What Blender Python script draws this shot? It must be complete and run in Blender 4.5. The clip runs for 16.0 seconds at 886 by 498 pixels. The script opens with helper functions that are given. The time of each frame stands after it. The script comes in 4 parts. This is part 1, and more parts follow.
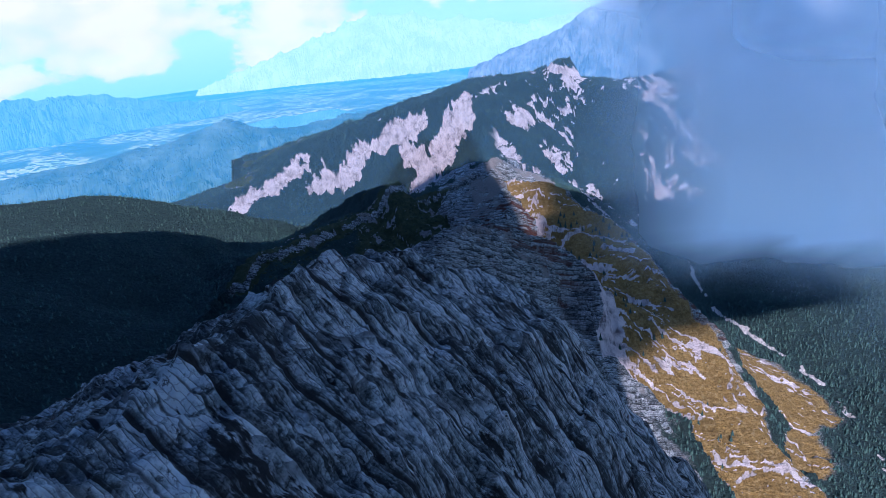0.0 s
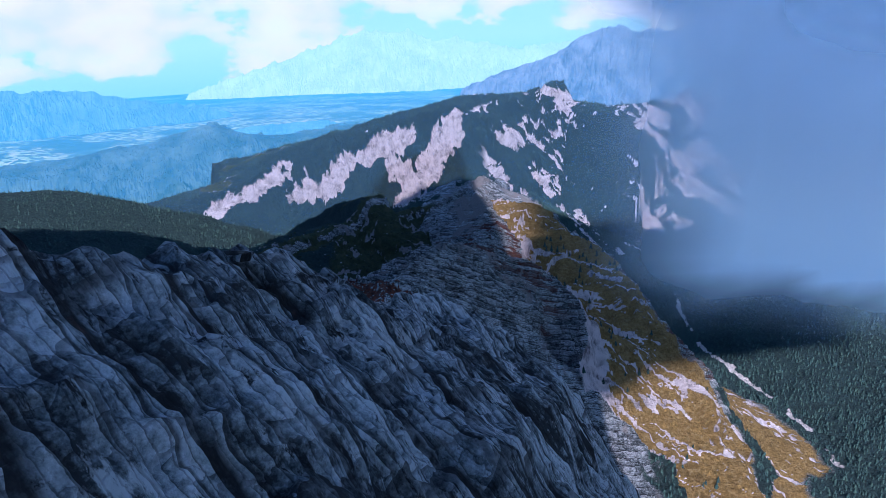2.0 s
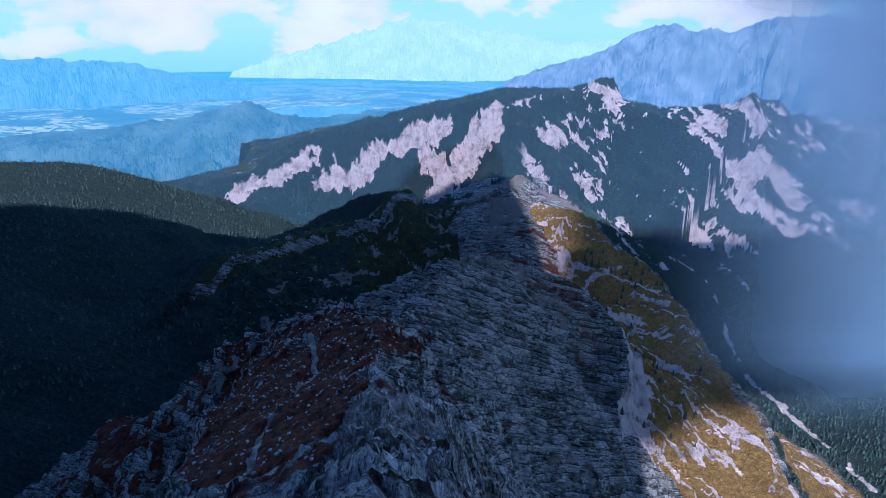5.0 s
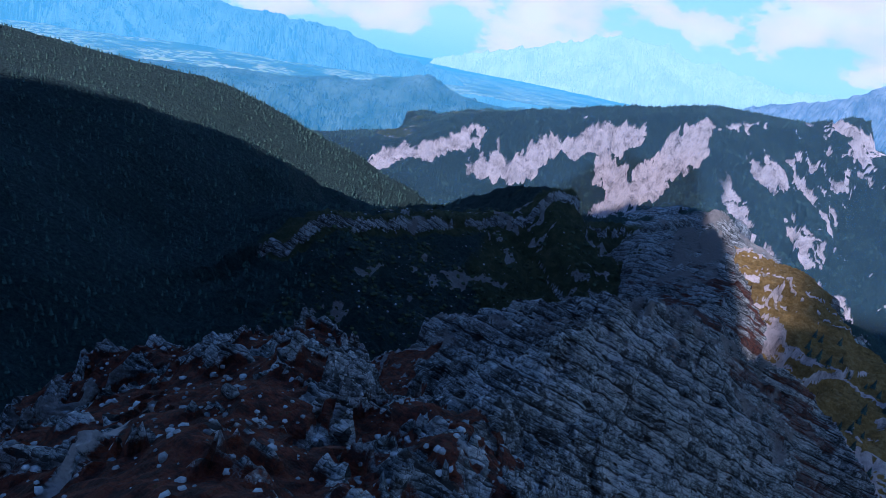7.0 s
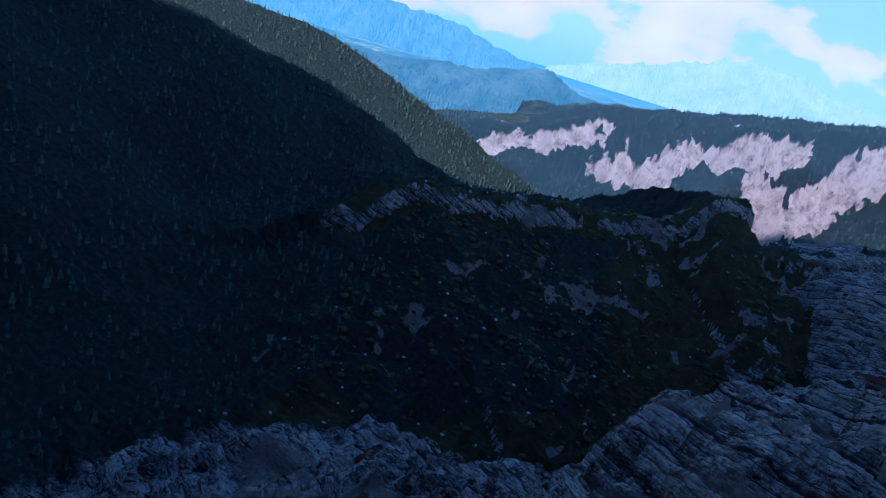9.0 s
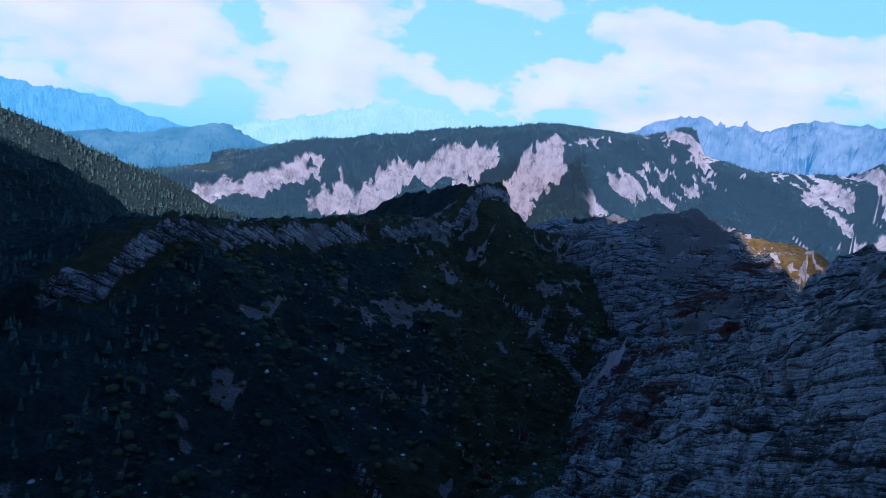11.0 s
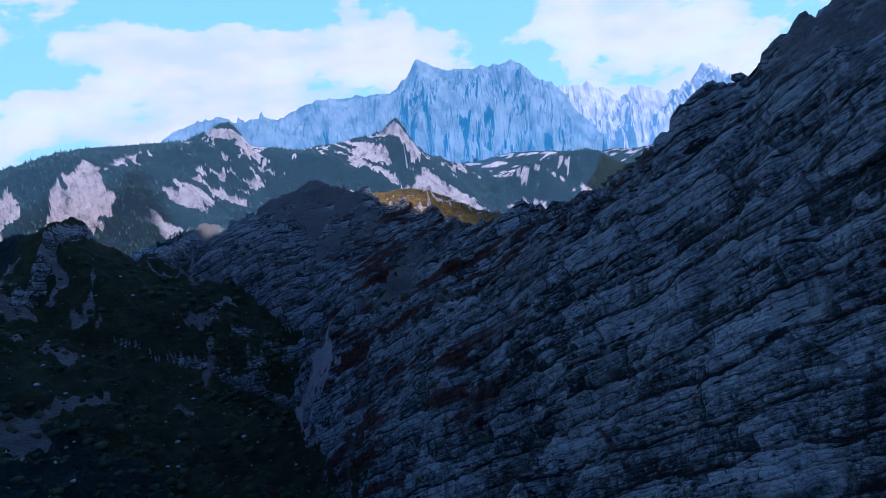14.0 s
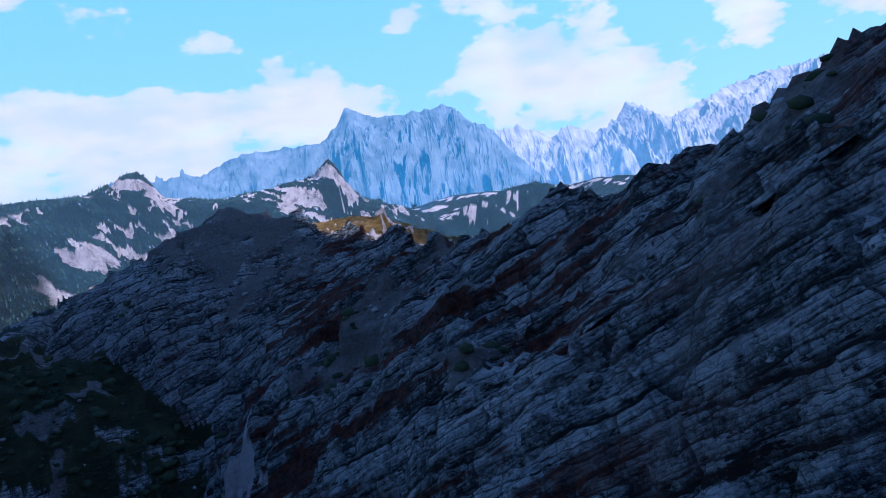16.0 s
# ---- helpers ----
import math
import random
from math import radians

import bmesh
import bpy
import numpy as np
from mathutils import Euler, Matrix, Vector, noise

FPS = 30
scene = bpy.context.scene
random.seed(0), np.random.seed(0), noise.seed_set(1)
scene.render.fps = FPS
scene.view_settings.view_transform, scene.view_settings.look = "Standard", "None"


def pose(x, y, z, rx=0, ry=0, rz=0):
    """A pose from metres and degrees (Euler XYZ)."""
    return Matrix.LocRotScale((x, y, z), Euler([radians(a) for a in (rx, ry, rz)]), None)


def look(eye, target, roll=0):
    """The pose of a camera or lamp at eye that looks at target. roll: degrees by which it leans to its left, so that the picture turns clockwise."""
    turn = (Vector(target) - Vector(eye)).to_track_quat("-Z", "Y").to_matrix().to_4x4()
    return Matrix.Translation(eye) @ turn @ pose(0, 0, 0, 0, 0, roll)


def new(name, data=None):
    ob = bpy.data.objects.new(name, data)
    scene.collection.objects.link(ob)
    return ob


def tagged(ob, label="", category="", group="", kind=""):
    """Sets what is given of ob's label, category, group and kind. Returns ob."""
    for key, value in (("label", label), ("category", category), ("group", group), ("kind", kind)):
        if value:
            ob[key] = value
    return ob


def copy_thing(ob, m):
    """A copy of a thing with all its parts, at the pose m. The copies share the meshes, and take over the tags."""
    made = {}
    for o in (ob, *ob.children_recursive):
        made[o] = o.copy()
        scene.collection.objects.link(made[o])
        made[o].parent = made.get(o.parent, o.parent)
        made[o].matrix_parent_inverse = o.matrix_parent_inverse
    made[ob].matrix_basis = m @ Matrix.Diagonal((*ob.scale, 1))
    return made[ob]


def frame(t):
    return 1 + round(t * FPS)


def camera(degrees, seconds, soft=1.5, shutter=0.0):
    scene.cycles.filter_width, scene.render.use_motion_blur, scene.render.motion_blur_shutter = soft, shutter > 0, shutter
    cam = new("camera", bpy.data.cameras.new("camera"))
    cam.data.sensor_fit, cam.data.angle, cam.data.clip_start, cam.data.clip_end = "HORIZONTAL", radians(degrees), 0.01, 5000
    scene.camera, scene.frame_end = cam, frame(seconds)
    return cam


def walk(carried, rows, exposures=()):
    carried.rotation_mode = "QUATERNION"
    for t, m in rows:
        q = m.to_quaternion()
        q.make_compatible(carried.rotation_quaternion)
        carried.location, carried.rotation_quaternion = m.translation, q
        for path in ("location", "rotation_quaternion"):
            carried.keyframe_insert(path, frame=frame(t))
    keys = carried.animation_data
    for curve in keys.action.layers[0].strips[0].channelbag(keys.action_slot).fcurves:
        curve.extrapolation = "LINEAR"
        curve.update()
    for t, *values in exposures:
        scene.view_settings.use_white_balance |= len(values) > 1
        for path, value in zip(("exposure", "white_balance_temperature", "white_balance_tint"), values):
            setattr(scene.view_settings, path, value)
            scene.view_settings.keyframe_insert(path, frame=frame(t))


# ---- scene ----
cam = camera(70.49, 16.0, soft=0.7)
walk(cam, [
    (0.0, pose(0.03, -0.16, 0.18, 68.49, 5.51, -3.57)),
    (0.5, pose(0.30, 2.51, -0.92, 68.82, 4.50, -4.66)),
    (1.0, pose(0.71, 5.10, -2.07, 68.96, 3.37, -5.11)),
    (1.5, pose(1.19, 7.71, -3.24, 69.43, 2.75, -4.56)),
    (2.0, pose(1.70, 10.51, -4.36, 70.21, 2.00, -3.83)),
    (2.5, pose(2.28, 13.17, -5.19, 71.26, 0.50, -0.76)),
    (3.0, pose(2.71, 16.05, -6.04, 71.38, -0.82, 1.95)),
    (3.2, pose(2.76, 17.56, -6.63, 71.40, -1.01, 1.52)),
    (5.3, pose(4.55, 37.82, -7.72, 69.35, -0.75, 0.22)),
    (5.5, pose(5.38, 42.31, -9.30, 69.50, -0.84, 1.22)),
    (6.0, pose(5.21, 57.65, -16.18, 69.43, -2.09, 4.29)),
    (6.5, pose(5.00, 71.65, -22.82, 69.87, -5.59, 12.20)),
    (7.0, pose(2.83, 84.24, -27.53, 68.71, -9.54, 18.32)),
    (7.5, pose(-0.37, 95.27, -31.49, 67.08, -12.13, 22.12)),
    (8.0, pose(-3.84, 104.96, -35.07, 65.35, -13.60, 28.07)),
    (8.2, pose(-5.63, 107.42, -36.14, 64.34, -13.81, 32.46)),
    (10.3, pose(-23.70, 130.81, -59.34, 74.80, -12.13, 10.33)),
    (10.5, pose(-25.27, 130.33, -59.31, 75.62, -11.31, 6.64)),
    (11.0, pose(-29.19, 129.91, -59.56, 78.09, -8.38, -1.59)),
    (11.5, pose(-33.62, 130.18, -59.76, 80.61, -3.80, -12.88)),
    (12.0, pose(-36.15, 132.91, -60.49, 80.39, -0.81, -21.96)),
    (12.5, pose(-37.72, 135.90, -60.96, 79.24, 2.01, -29.62)),
    (13.0, pose(-39.37, 138.68, -61.95, 79.18, 3.83, -35.33)),
    (13.5, pose(-38.98, 144.15, -63.28, 79.32, 4.83, -40.02)),
    (14.0, pose(-37.21, 150.67, -65.00, 80.06, 5.37, -43.64)),
    (14.5, pose(-34.36, 157.19, -66.88, 80.67, 6.03, -46.46)),
    (15.0, pose(-30.46, 163.59, -68.82, 81.76, 7.20, -48.18)),
    (15.5, pose(-25.46, 169.72, -70.45, 82.38, 9.05, -49.86)),
    (16.0, pose(-19.25, 175.89, -71.70, 84.02, 8.53, -49.83)),
], [(0.0, 1.02, 5000, 13), (3.2, 0.86, 5000, 13), (5.3, 0.86, 5000, 13), (7.0, 0.80, 5000, 13), (16.0, 0.80, 5000, 13)])

# ---- light ----
S = 12.0                                    # metres to one step of the plan
SUN = Vector((-0.11, -0.84, 0.54)).normalized()
world = bpy.data.worlds.new("world")
scene.world = world
world.use_nodes = True
wn = world.node_tree
sky = wn.nodes.new("ShaderNodeTexSky")
sky.sky_type, sky.sun_disc = "NISHITA", False
sky.sun_elevation = math.asin(SUN.z)
sky.sun_rotation = math.atan2(SUN.x, SUN.y)
sky.altitude = 2000
sky.ozone_density = 4.0
wn.nodes["Background"].inputs["Strength"].default_value = 0.13
wn.links.new(sky.outputs[0], wn.nodes["Background"].inputs["Color"])
lamp = bpy.data.lights.new("sun", "SUN")
lamp.energy, lamp.angle, lamp.color = 5.0, radians(0.5), (1.0, 0.80, 0.72)
sun = new("sun", lamp)
sun.matrix_world = look(SUN * 900, (0, 0, 0))
tagged(sun, kind="structure")
scene.view_settings.exposure = 0.8


# ---- noise on arrays ----
def lattice(ix, iy, iz, seed):
    h = (ix * 374761393 + iy * 668265263 + iz * 2147483647 + seed * 974711) & 0xFFFFFFFF
    h = ((h ^ (h >> 13)) * 1274126177) & 0xFFFFFFFF
    h = ((h ^ (h >> 16)) * 2246822519) & 0xFFFFFFFF
    return ((h ^ (h >> 15)) & 0xFFFF) / 32767.5 - 1.0


def vnoise(x, y, z, seed=0):
    """Smooth value noise in -1..1."""
    fx, fy, fz = np.floor(x), np.floor(y), np.floor(z)
    ix, iy, iz = fx.astype(np.int64), fy.astype(np.int64), fz.astype(np.int64)
    u, v, w = x - fx, y - fy, z - fz
    u, v, w = (a * a * a * (a * (a * 6 - 15) + 10) for a in (u, v, w))
    out = 0.0
    for dx in (0, 1):
        for dy in (0, 1):
            for dz in (0, 1):
                k = (u if dx else 1 - u) * (v if dy else 1 - v) * (w if dz else 1 - w)
                out = out + k * lattice(ix + dx, iy + dy, iz + dz, seed)
    return out


def vnoise2(x, y, seed=0):
    """The same noise on a plane."""
    fx, fy = np.floor(x), np.floor(y)
    ix, iy = fx.astype(np.int64), fy.astype(np.int64)
    u, v = x - fx, y - fy
    u, v = (a * a * a * (a * (a * 6 - 15) + 10) for a in (u, v))
    a, b, c, d = (lattice(ix + dx, iy + dy, 0, seed) for dx, dy in ((0, 0), (1, 0), (0, 1), (1, 1)))
    return (a + (b - a) * u) * (1 - v) + (c + (d - c) * u) * v


def fbm(x, y, freq, octaves, seed=0, gain=0.5):
    out, amp = 0.0, 1.0
    for k in range(octaves):
        out = out + amp * vnoise2(x * freq + 17.3 * k, y * freq - 9.1 * k, seed + k)
        freq, amp = freq * 2.03, amp * gain
    return out


def ridged(x, y, freq, octaves, seed=0, gain=0.55):
    out, amp = 0.0, 1.0
    for k in range(octaves):
        n = 1 - np.abs(vnoise2(x * freq + 31.7 * k, y * freq + 11.9 * k, seed + k))
        out = out + amp * (n * n - 0.45)
        freq, amp = freq * 2.07, amp * gain
    return out


def step(a, b, v):
    t = np.clip((v - a) / (b - a), 0, 1)
    return t * t * (3 - 2 * t)


def near_line(x, y, line):
    """Distance to a crest line, its height at the nearest place, and the side (+1: right of its way)."""
    best = np.full(x.shape, 1e9)
    high, side = np.zeros(x.shape), np.ones(x.shape)
    for (ax, ay, az), (bx, by, bz) in zip(line[:-1], line[1:]):
        ux, uy = bx - ax, by - ay
        t = np.clip(((x - ax) * ux + (y - ay) * uy) / (ux * ux + uy * uy), 0, 1)
        d = np.hypot(x - ax - t * ux, y - ay - t * uy)
        s = np.where(ux * (y - ay) - uy * (x - ax) > 0, -1.0, 1.0)
        m = d < best
        best, high, side = np.where(m, d, best), np.where(m, az + t * (bz - az), high), np.where(m, s, side)
    return best, high, side


def fall(d, profile):
    """How far a flank has fallen at distance d: pairs of slope and width, the last one open."""
    out, start = 0.0, 0.0
    for slope, width in profile:
        out = out + slope * np.clip(d - start, 0, width)
        start += width
    return out


def ridge(x, y, line, left, right):
    d, z, side = near_line(x, y, line)
    return z - np.where(side < 0, fall(d, left), fall(d, right)), d, side


def smax(a, b, k=0.15):
    h = np.clip(0.5 + 0.5 * (a - b) / k, 0, 1)
    return b + (a - b) * h + k * h * (1 - h)


# ---- the plan: crest lines of the mountains ----
CREST = [(-1.9, -4.0, 0.6), (-1.2, -1.5, -0.3), (-0.57, 0.65, -0.50), (-0.2, 1.5, -0.57), (-0.06, 1.78, -0.68), (-0.02, 1.9, -0.74), (0.05, 2.05, -0.90), (0.2, 2.6, -1.13),
         (0.1, 3.9, -1.8), (0.0, 5.5, -2.6), (-0.2, 7.6, -3.2), (-0.1, 9.2, -3.8), (0.0, 10.3, -4.4), (0.3, 11.7, -4.35),
         (1.2, 13.6, -4.75), (1.3, 14.5, -5.45), (1.5, 15.5, -5.95), (2.0, 17.6, -6.5), (2.8, 19.2, -6.4), (2.9, 20.5, -6.2), (2.5, 21.6, -5.95), (2.2, 22.3, -6.15), (2.5, 23.8, -6.95),
         (3.0, 26.5, -7.2), (3.7, 29.2, -7.1), (4.6, 32.0, -8.4), (6.0, 36.0, -11.0)]
RED_SPUR = [(-0.2, 7.6, -3.2), (-0.75, 8.8, -3.62), (-1.05, 9.5, -3.95), (-1.7, 9.5, -4.2), (-2.7, 9.6, -4.75), (-3.4, 9.8, -5.6)]
FLANK = [(2.9, 22.2, -6.3), (4.5, 21.3, -6.2), (5.9, 19.4, -7.1), (6.7, 17.4, -8.1), (7.2, 15.0, -9.1), (7.5, 13.2, -9.9), (7.9, 11.5, -10.9), (8.2, 9.0, -12.3)]
WHITE_RIB = [(1.3, 14.3, -5.25), (2.6, 15.4, -5.95), (3.6, 15.6, -6.4), (4.3, 15.0, -6.9), (4.2, 14.0, -7.6), (3.9, 13.0, -8.3), (3.7, 11.5, -9.2), (3.8, 9.5, -10.4)]
RIM = [(-5.6, 17.0, -6.9), (-5.2, 17.7, -6.45), (-4.2, 19.0, -6.6), (-2.8, 20.8, -6.7), (-1.9, 21.8, -6.7), (-1.35, 22.3, -6.1), (-0.8, 22.8, -6.05), (-0.4, 23.3, -6.95),
       (0.8, 25.0, -7.2), (2.5, 27.5, -7.2), (3.7, 29.2, -7.1)]
LEFT_HILL = [(-26.0, 8.0, -2.6), (-20.0, 10.5, -3.4), (-14.0, 15.0, -4.4), (-10.5, 18.2, -5.3), (-8.2, 20.4, -6.3), (-7.4, 22.0, -7.4)]
PINK_RIDGE = [(-34.0, 38.0, -11.5), (-26.0, 36.0, -10.6), (-18.0, 34.5, -9.6), (-13.0, 33.5, -8.6), (-9.7, 33.0, -7.75), (-8.1, 34.0, -7.0), (-6.4, 36.0, -6.5), (-3.7, 37.0, -6.0), (-0.6, 38.0, -5.35),
              (3.5, 39.0, -4.5), (7.4, 39.5, -4.5), (8.9, 39.2, -3.9), (9.4, 39.0, -3.8), (10.2, 38.8, -4.9), (11.8, 38.2, -5.3), (13.7, 37.2, -5.1), (15.4, 36.8, -4.8),
              (16.1, 36.5, -4.2), (16.8, 35.6, -5.6), (17.3, 33.6, -7.6), (18.2, 31.5, -9.4)]
SIDE_HILL = [(-24.0, 22.0, -4.9), (-15.2, 24.0, -5.6), (-13.0, 25.0, -5.8), (-10.5, 25.5, -6.5), (-7.7, 26.0, -7.5), (-5.0, 27.0, -9.2)]
PYRAMID = [(18.6, 34.6, -9.4), (19.4, 34.0, -8.2), (21.5, 32.5, -6.9), (23.7, 30.6, -6.5), (24.6, 29.6, -6.9), (26.5, 27.5, -8.6), (28.5, 24.0, -10.2)]
CLIFFS = [([(-9.3, -8.9), (-8.3, -8.25), (-7.3, -7.8), (-6.5, -7.6)], 0.40), ([(-5.4, -8.4), (-4.6, -8.25), (-3.8, -8.0), (-2.8, -7.1), (-1.5, -6.6), (0.1, -6.1)], 0.50),
          ([(-0.4, -9.5), (0.55, -8.4), (1.55, -7.4), (3.0, -5.9)], 0.52), ([(-0.6, -7.5), (0.8, -8.2)], 0.42), ([(8.6, -4.4), (9.6, -4.5)], 0.35), ([(15.6, -5.0), (16.6, -5.4)], 0.5),
          ([(15.0, -8.0), (16.6, -7.4), (17.4, -8.6)], 0.5)]    # pale rock walls on the far ridge: places along it and heights
GREEN_HILL = [(24.0, 40.0, -10.5), (28.3, 37.3, -9.0), (31.2, 33.4, -8.2), (37.0, 30.0, -8.0)]
BED_START = (0.55, 0.83, 0.05)              # the dip of the rock's beds, steep at the ridge's start
BED = (0.18, 0.52, 0.83)                    # the dip of the rock's beds


def land(x, y):
    """Height of the land, and masks for what covers it."""
    wx = x + 0.10 * fbm(x, y, 1.7, 3, 40) * step(4, 9, y) + 0.03 * fbm(x, y, 7.0, 3, 44)
    wy = y + 0.10 * fbm(x, y, 1.7, 3, 50) * step(4, 9, y) + 0.03 * fbm(x, y, 7.0, 3, 54)
    near, dn, side = ridge(wx, wy, CREST, [(0.5, 1.4), (1.7, 0.9), (0.62, 99)], [(0.75, 0.35), (1.55, 1.6), (1.0, 99)])
    rib, dr, sr = ridge(wx, wy, WHITE_RIB, [(2.2, 0.35), (0.72, 99)], [(0.85, 1.0), (1.3, 99)])
    rib = rib - 2.5 * np.maximum(1.2 - x, 0)
    red, d2, s2 = ridge(wx, wy, RED_SPUR, [(0.45, 0.9), (0.9, 99)], [(0.45, 0.22), (1.8, 99)])
    flank, d8, s8 = ridge(wx + 0.25 * fbm(x, y, 0.8, 3, 95), wy, FLANK, [(0.8, 0.5), (1.25, 99)], [(0.15, 1.6), (1.6, 99)])
    flank = flank - 3.0 * np.maximum(np.interp(y, [9, 14, 15.5, 17.6, 19.2, 22], [4.0, 4.2, 3.4, 2.4, 3.0, 2.7]) - x, 0)
    rim, d3, s3 = ridge(wx, wy, RIM, [(0.3, 2.0), (0.5, 99)], [(0.3, 0.12), (3.0, 0.09), (0.5, 99)])
    hill, d4, s4 = ridge(x + 0.5 * fbm(x, y, 0.5, 3, 60), y, LEFT_HILL, [(0.45, 99)], [(0.42, 99)])
    far, d5, s5 = ridge(x + 0.35 * fbm(x, y, 0.5, 4, 70), y + 0.4 * fbm(x, y, 0.5, 4, 75), PINK_RIDGE, [(0.25, 99)], [(0.3, 1.2), (0.9, 3.0), (0.62, 99)])
    side, ds, ss = ridge(x + 0.4 * fbm(x, y, 0.5, 3, 62), y, SIDE_HILL, [(0.5, 99)], [(0.5, 99)])
    pyr, d6, s6 = ridge(x + 0.4 * fbm(x, y, 0.6, 4, 80), y + 0.4 * fbm(x, y, 0.6, 4, 85), PYRAMID, [(0.5, 99)], [(0.9, 2.0), (0.6, 99)])
    grn, d7, s7 = ridge(x + 0.4 * fbm(x, y, 0.6, 4, 90), y, GREEN_HILL, [(0.5, 99)], [(0.8, 99)])
    river = 11.3 + 0.02 * (y - 18) + 0.45 * np.sin(y * 0.5)
    right = -12.3 + 0.06 * (y - 14) * 0.3 + 0.16 * np.abs(x - river) + 0.12 * fbm(x, y, 0.8, 3, 20)
    left = -9.7 + 0.16 * np.minimum(np.abs(y - 19.5), 7) * step(-4, 1, x) + 0.05 * np.minimum(x + 2, 0) + 0.25 * fbm(x, y, 0.45, 3, 24)
    left = left - 0.10 * np.maximum(14 - y, 0) - 3.2 * step(23.8, 27.5, y)
    floor = left + (right - left) * step(1.5, 4.5, x)
    z = smax(near, rib, 0.1)
    z = smax(z, flank, 0.35)
    z = smax(z, red, 0.15)
    z = smax(z, rim, 0.12)
    z = smax(z, hill, 0.4)
    z = smax(z, floor, 0.5)
    z = smax(z, far, 0.5)
    z = smax(z, pyr, 0.4)
    z = smax(z, side, 0.4)
    z = smax(z, grn, 0.4)
    masks = dict(near=near, dn=dn, side=side, dr=dr, sr=sr, d2=d2, d3=d3, s3=s3, d5=d5, s5=s5, river=np.abs(x - river), floor=floor,
                 flank=flank, s8=s8, d8=d8, far=far, hill=hill, rim=rim, red=red, rib=rib, pyr=pyr, d6=d6, sidehill=side)
    return z, masks


def spaced(*stretches):
    """One rising row of places: (from, to, step) stretch by stretch."""
    out = []
    for a, c, s in stretches:
        out.append(np.linspace(a, c, max(2, int(round((c - a) / s)) + 1))[:-1])
    return np.concatenate(out + [np.array([stretches[-1][1]])])


GX = spaced((-34, -12, 0.45), (-12, -6, 0.13), (-6, -2.5, 0.05), (-2.5, -0.8, 0.02), (-0.8, 0.6, 0.012), (0.6, 3.2, 0.02), (3.2, 5.0, 0.03), (5.0, 8.5, 0.05), (8.5, 20.0, 0.1), (20.0, 27.0, 0.2), (27.0, 40.0, 0.8))
GY = spaced((-8, -1, 0.3), (-1, 0.3, 0.05), (0.3, 2.6, 0.011), (2.6, 4.0, 0.018), (4.0, 20.0, 0.028), (20.0, 26.0, 0.05), (26.0, 40.0, 0.085), (40.0, 46.0, 0.3), (46.0, 62.0, 0.5))
X, Y = np.meshgrid(GX, GY)
Z, MK = land(X, Y)


def slope_of(z):
    gy, gx = np.gradient(z, GY, GX)
    return np.hypot(gx, gy)


own = np.maximum(np.maximum(MK["near"], MK["rib"]), np.maximum(MK["red"], MK["flank"]))
on_ridge = step(-0.6, 0.1, own - np.maximum(np.maximum(MK["rim"], MK["hill"]), np.maximum(MK["floor"], MK["far"])))
on_rim = step(-0.2, 0.1, MK["rim"] - np.maximum(np.maximum(own, MK["hill"]), MK["floor"]))
on_far = step(-0.5, 0.2, np.maximum(MK["far"], MK["pyr"]) - np.maximum(np.maximum(own, MK["hill"]), MK["floor"]))
raw = slope_of(Z)
n1, n2, n3 = fbm(X, Y, 0.9, 4, 3), fbm(X, Y, 3.1, 3, 5), fbm(X, Y, 9.0, 3, 8)
# what covers the ground
red = np.exp(-(MK["d2"] / 1.3) ** 2) + np.exp(-((X + 0.9) / 0.9) ** 2 - ((Y - 7.6) / 2.2) ** 2)
red = step(4.0, 5.5, Y) * step(0.35, 0.75, red + 0.45 * n1 + 0.5 * n2 - 0.5 * step(-0.7, -0.1, X)) * on_ridge * step(1.25, 0.8, raw)
sunny = on_ridge * step(6.0, 8.0, Y) * np.where(MK["flank"] > np.maximum(MK["near"], MK["rib"]) - 0.05, (MK["s8"] > 0) + step(0.7, 0.2, MK["d8"] + 0.2 * n1), np.where(MK["near"] > MK["rib"] + 0.05, (MK["side"] > 0) * np.maximum(step(1.9, 2.7, X), step(15, 17, Y)), MK["sr"] < 0))
sunny = np.minimum(sunny, 1)
runnel = ridged(X * 0.16 + 0.06 * n2, Y * 1.0 + 0.34 * X + 0.16 * n1, 2.6, 3, 14, 0.75)
gold = sunny * step(0.0, 0.3, 0.42 + n1 * 0.16 + n2 * 0.14 + n3 * 0.14 - 0.6 * step(0.9, 0.3, MK["dr"] + 0.3 * n1) * (MK["rib"] > MK["near"] - 0.3) - 0.9 * step(0.30, 0.62, runnel) - 0.45 * step(1.35, 1.9, raw)) * step(27.5, 26, Y)
turf = step(0.0, 0.3, on_rim + step(0.1, -0.2, own - MK["floor"] - 1.2) * step(-7, -5, X) * step(3.5, 2.0, X))
turf = turf * step(2.4, 1.6, raw + 0.6 * n1 + 0.3 * n2) * step(12, 15, Y) * step(26.5, 24.5, Y) * (1 - red)
turf = np.maximum(turf, on_ridge * step(27.5, 26, Y) * step(21, 24, Y) * step(0.1, -0.2, n1 * 0.4 + raw - 0.9))
wood = np.maximum(step(-9.3, -10.2, Z + 0.8 * n1) * step(4.0, 5.5, X) * (1 - sunny), step(-0.3, 0.2, MK["hill"] - np.maximum(own, MK["floor"])))
wood = np.maximum(wood, step(-5.6, -7.0, X + 0.5 * n1) * step(0.2, -0.3, own - MK["floor"] - 0.4) * step(27, 24, Y))
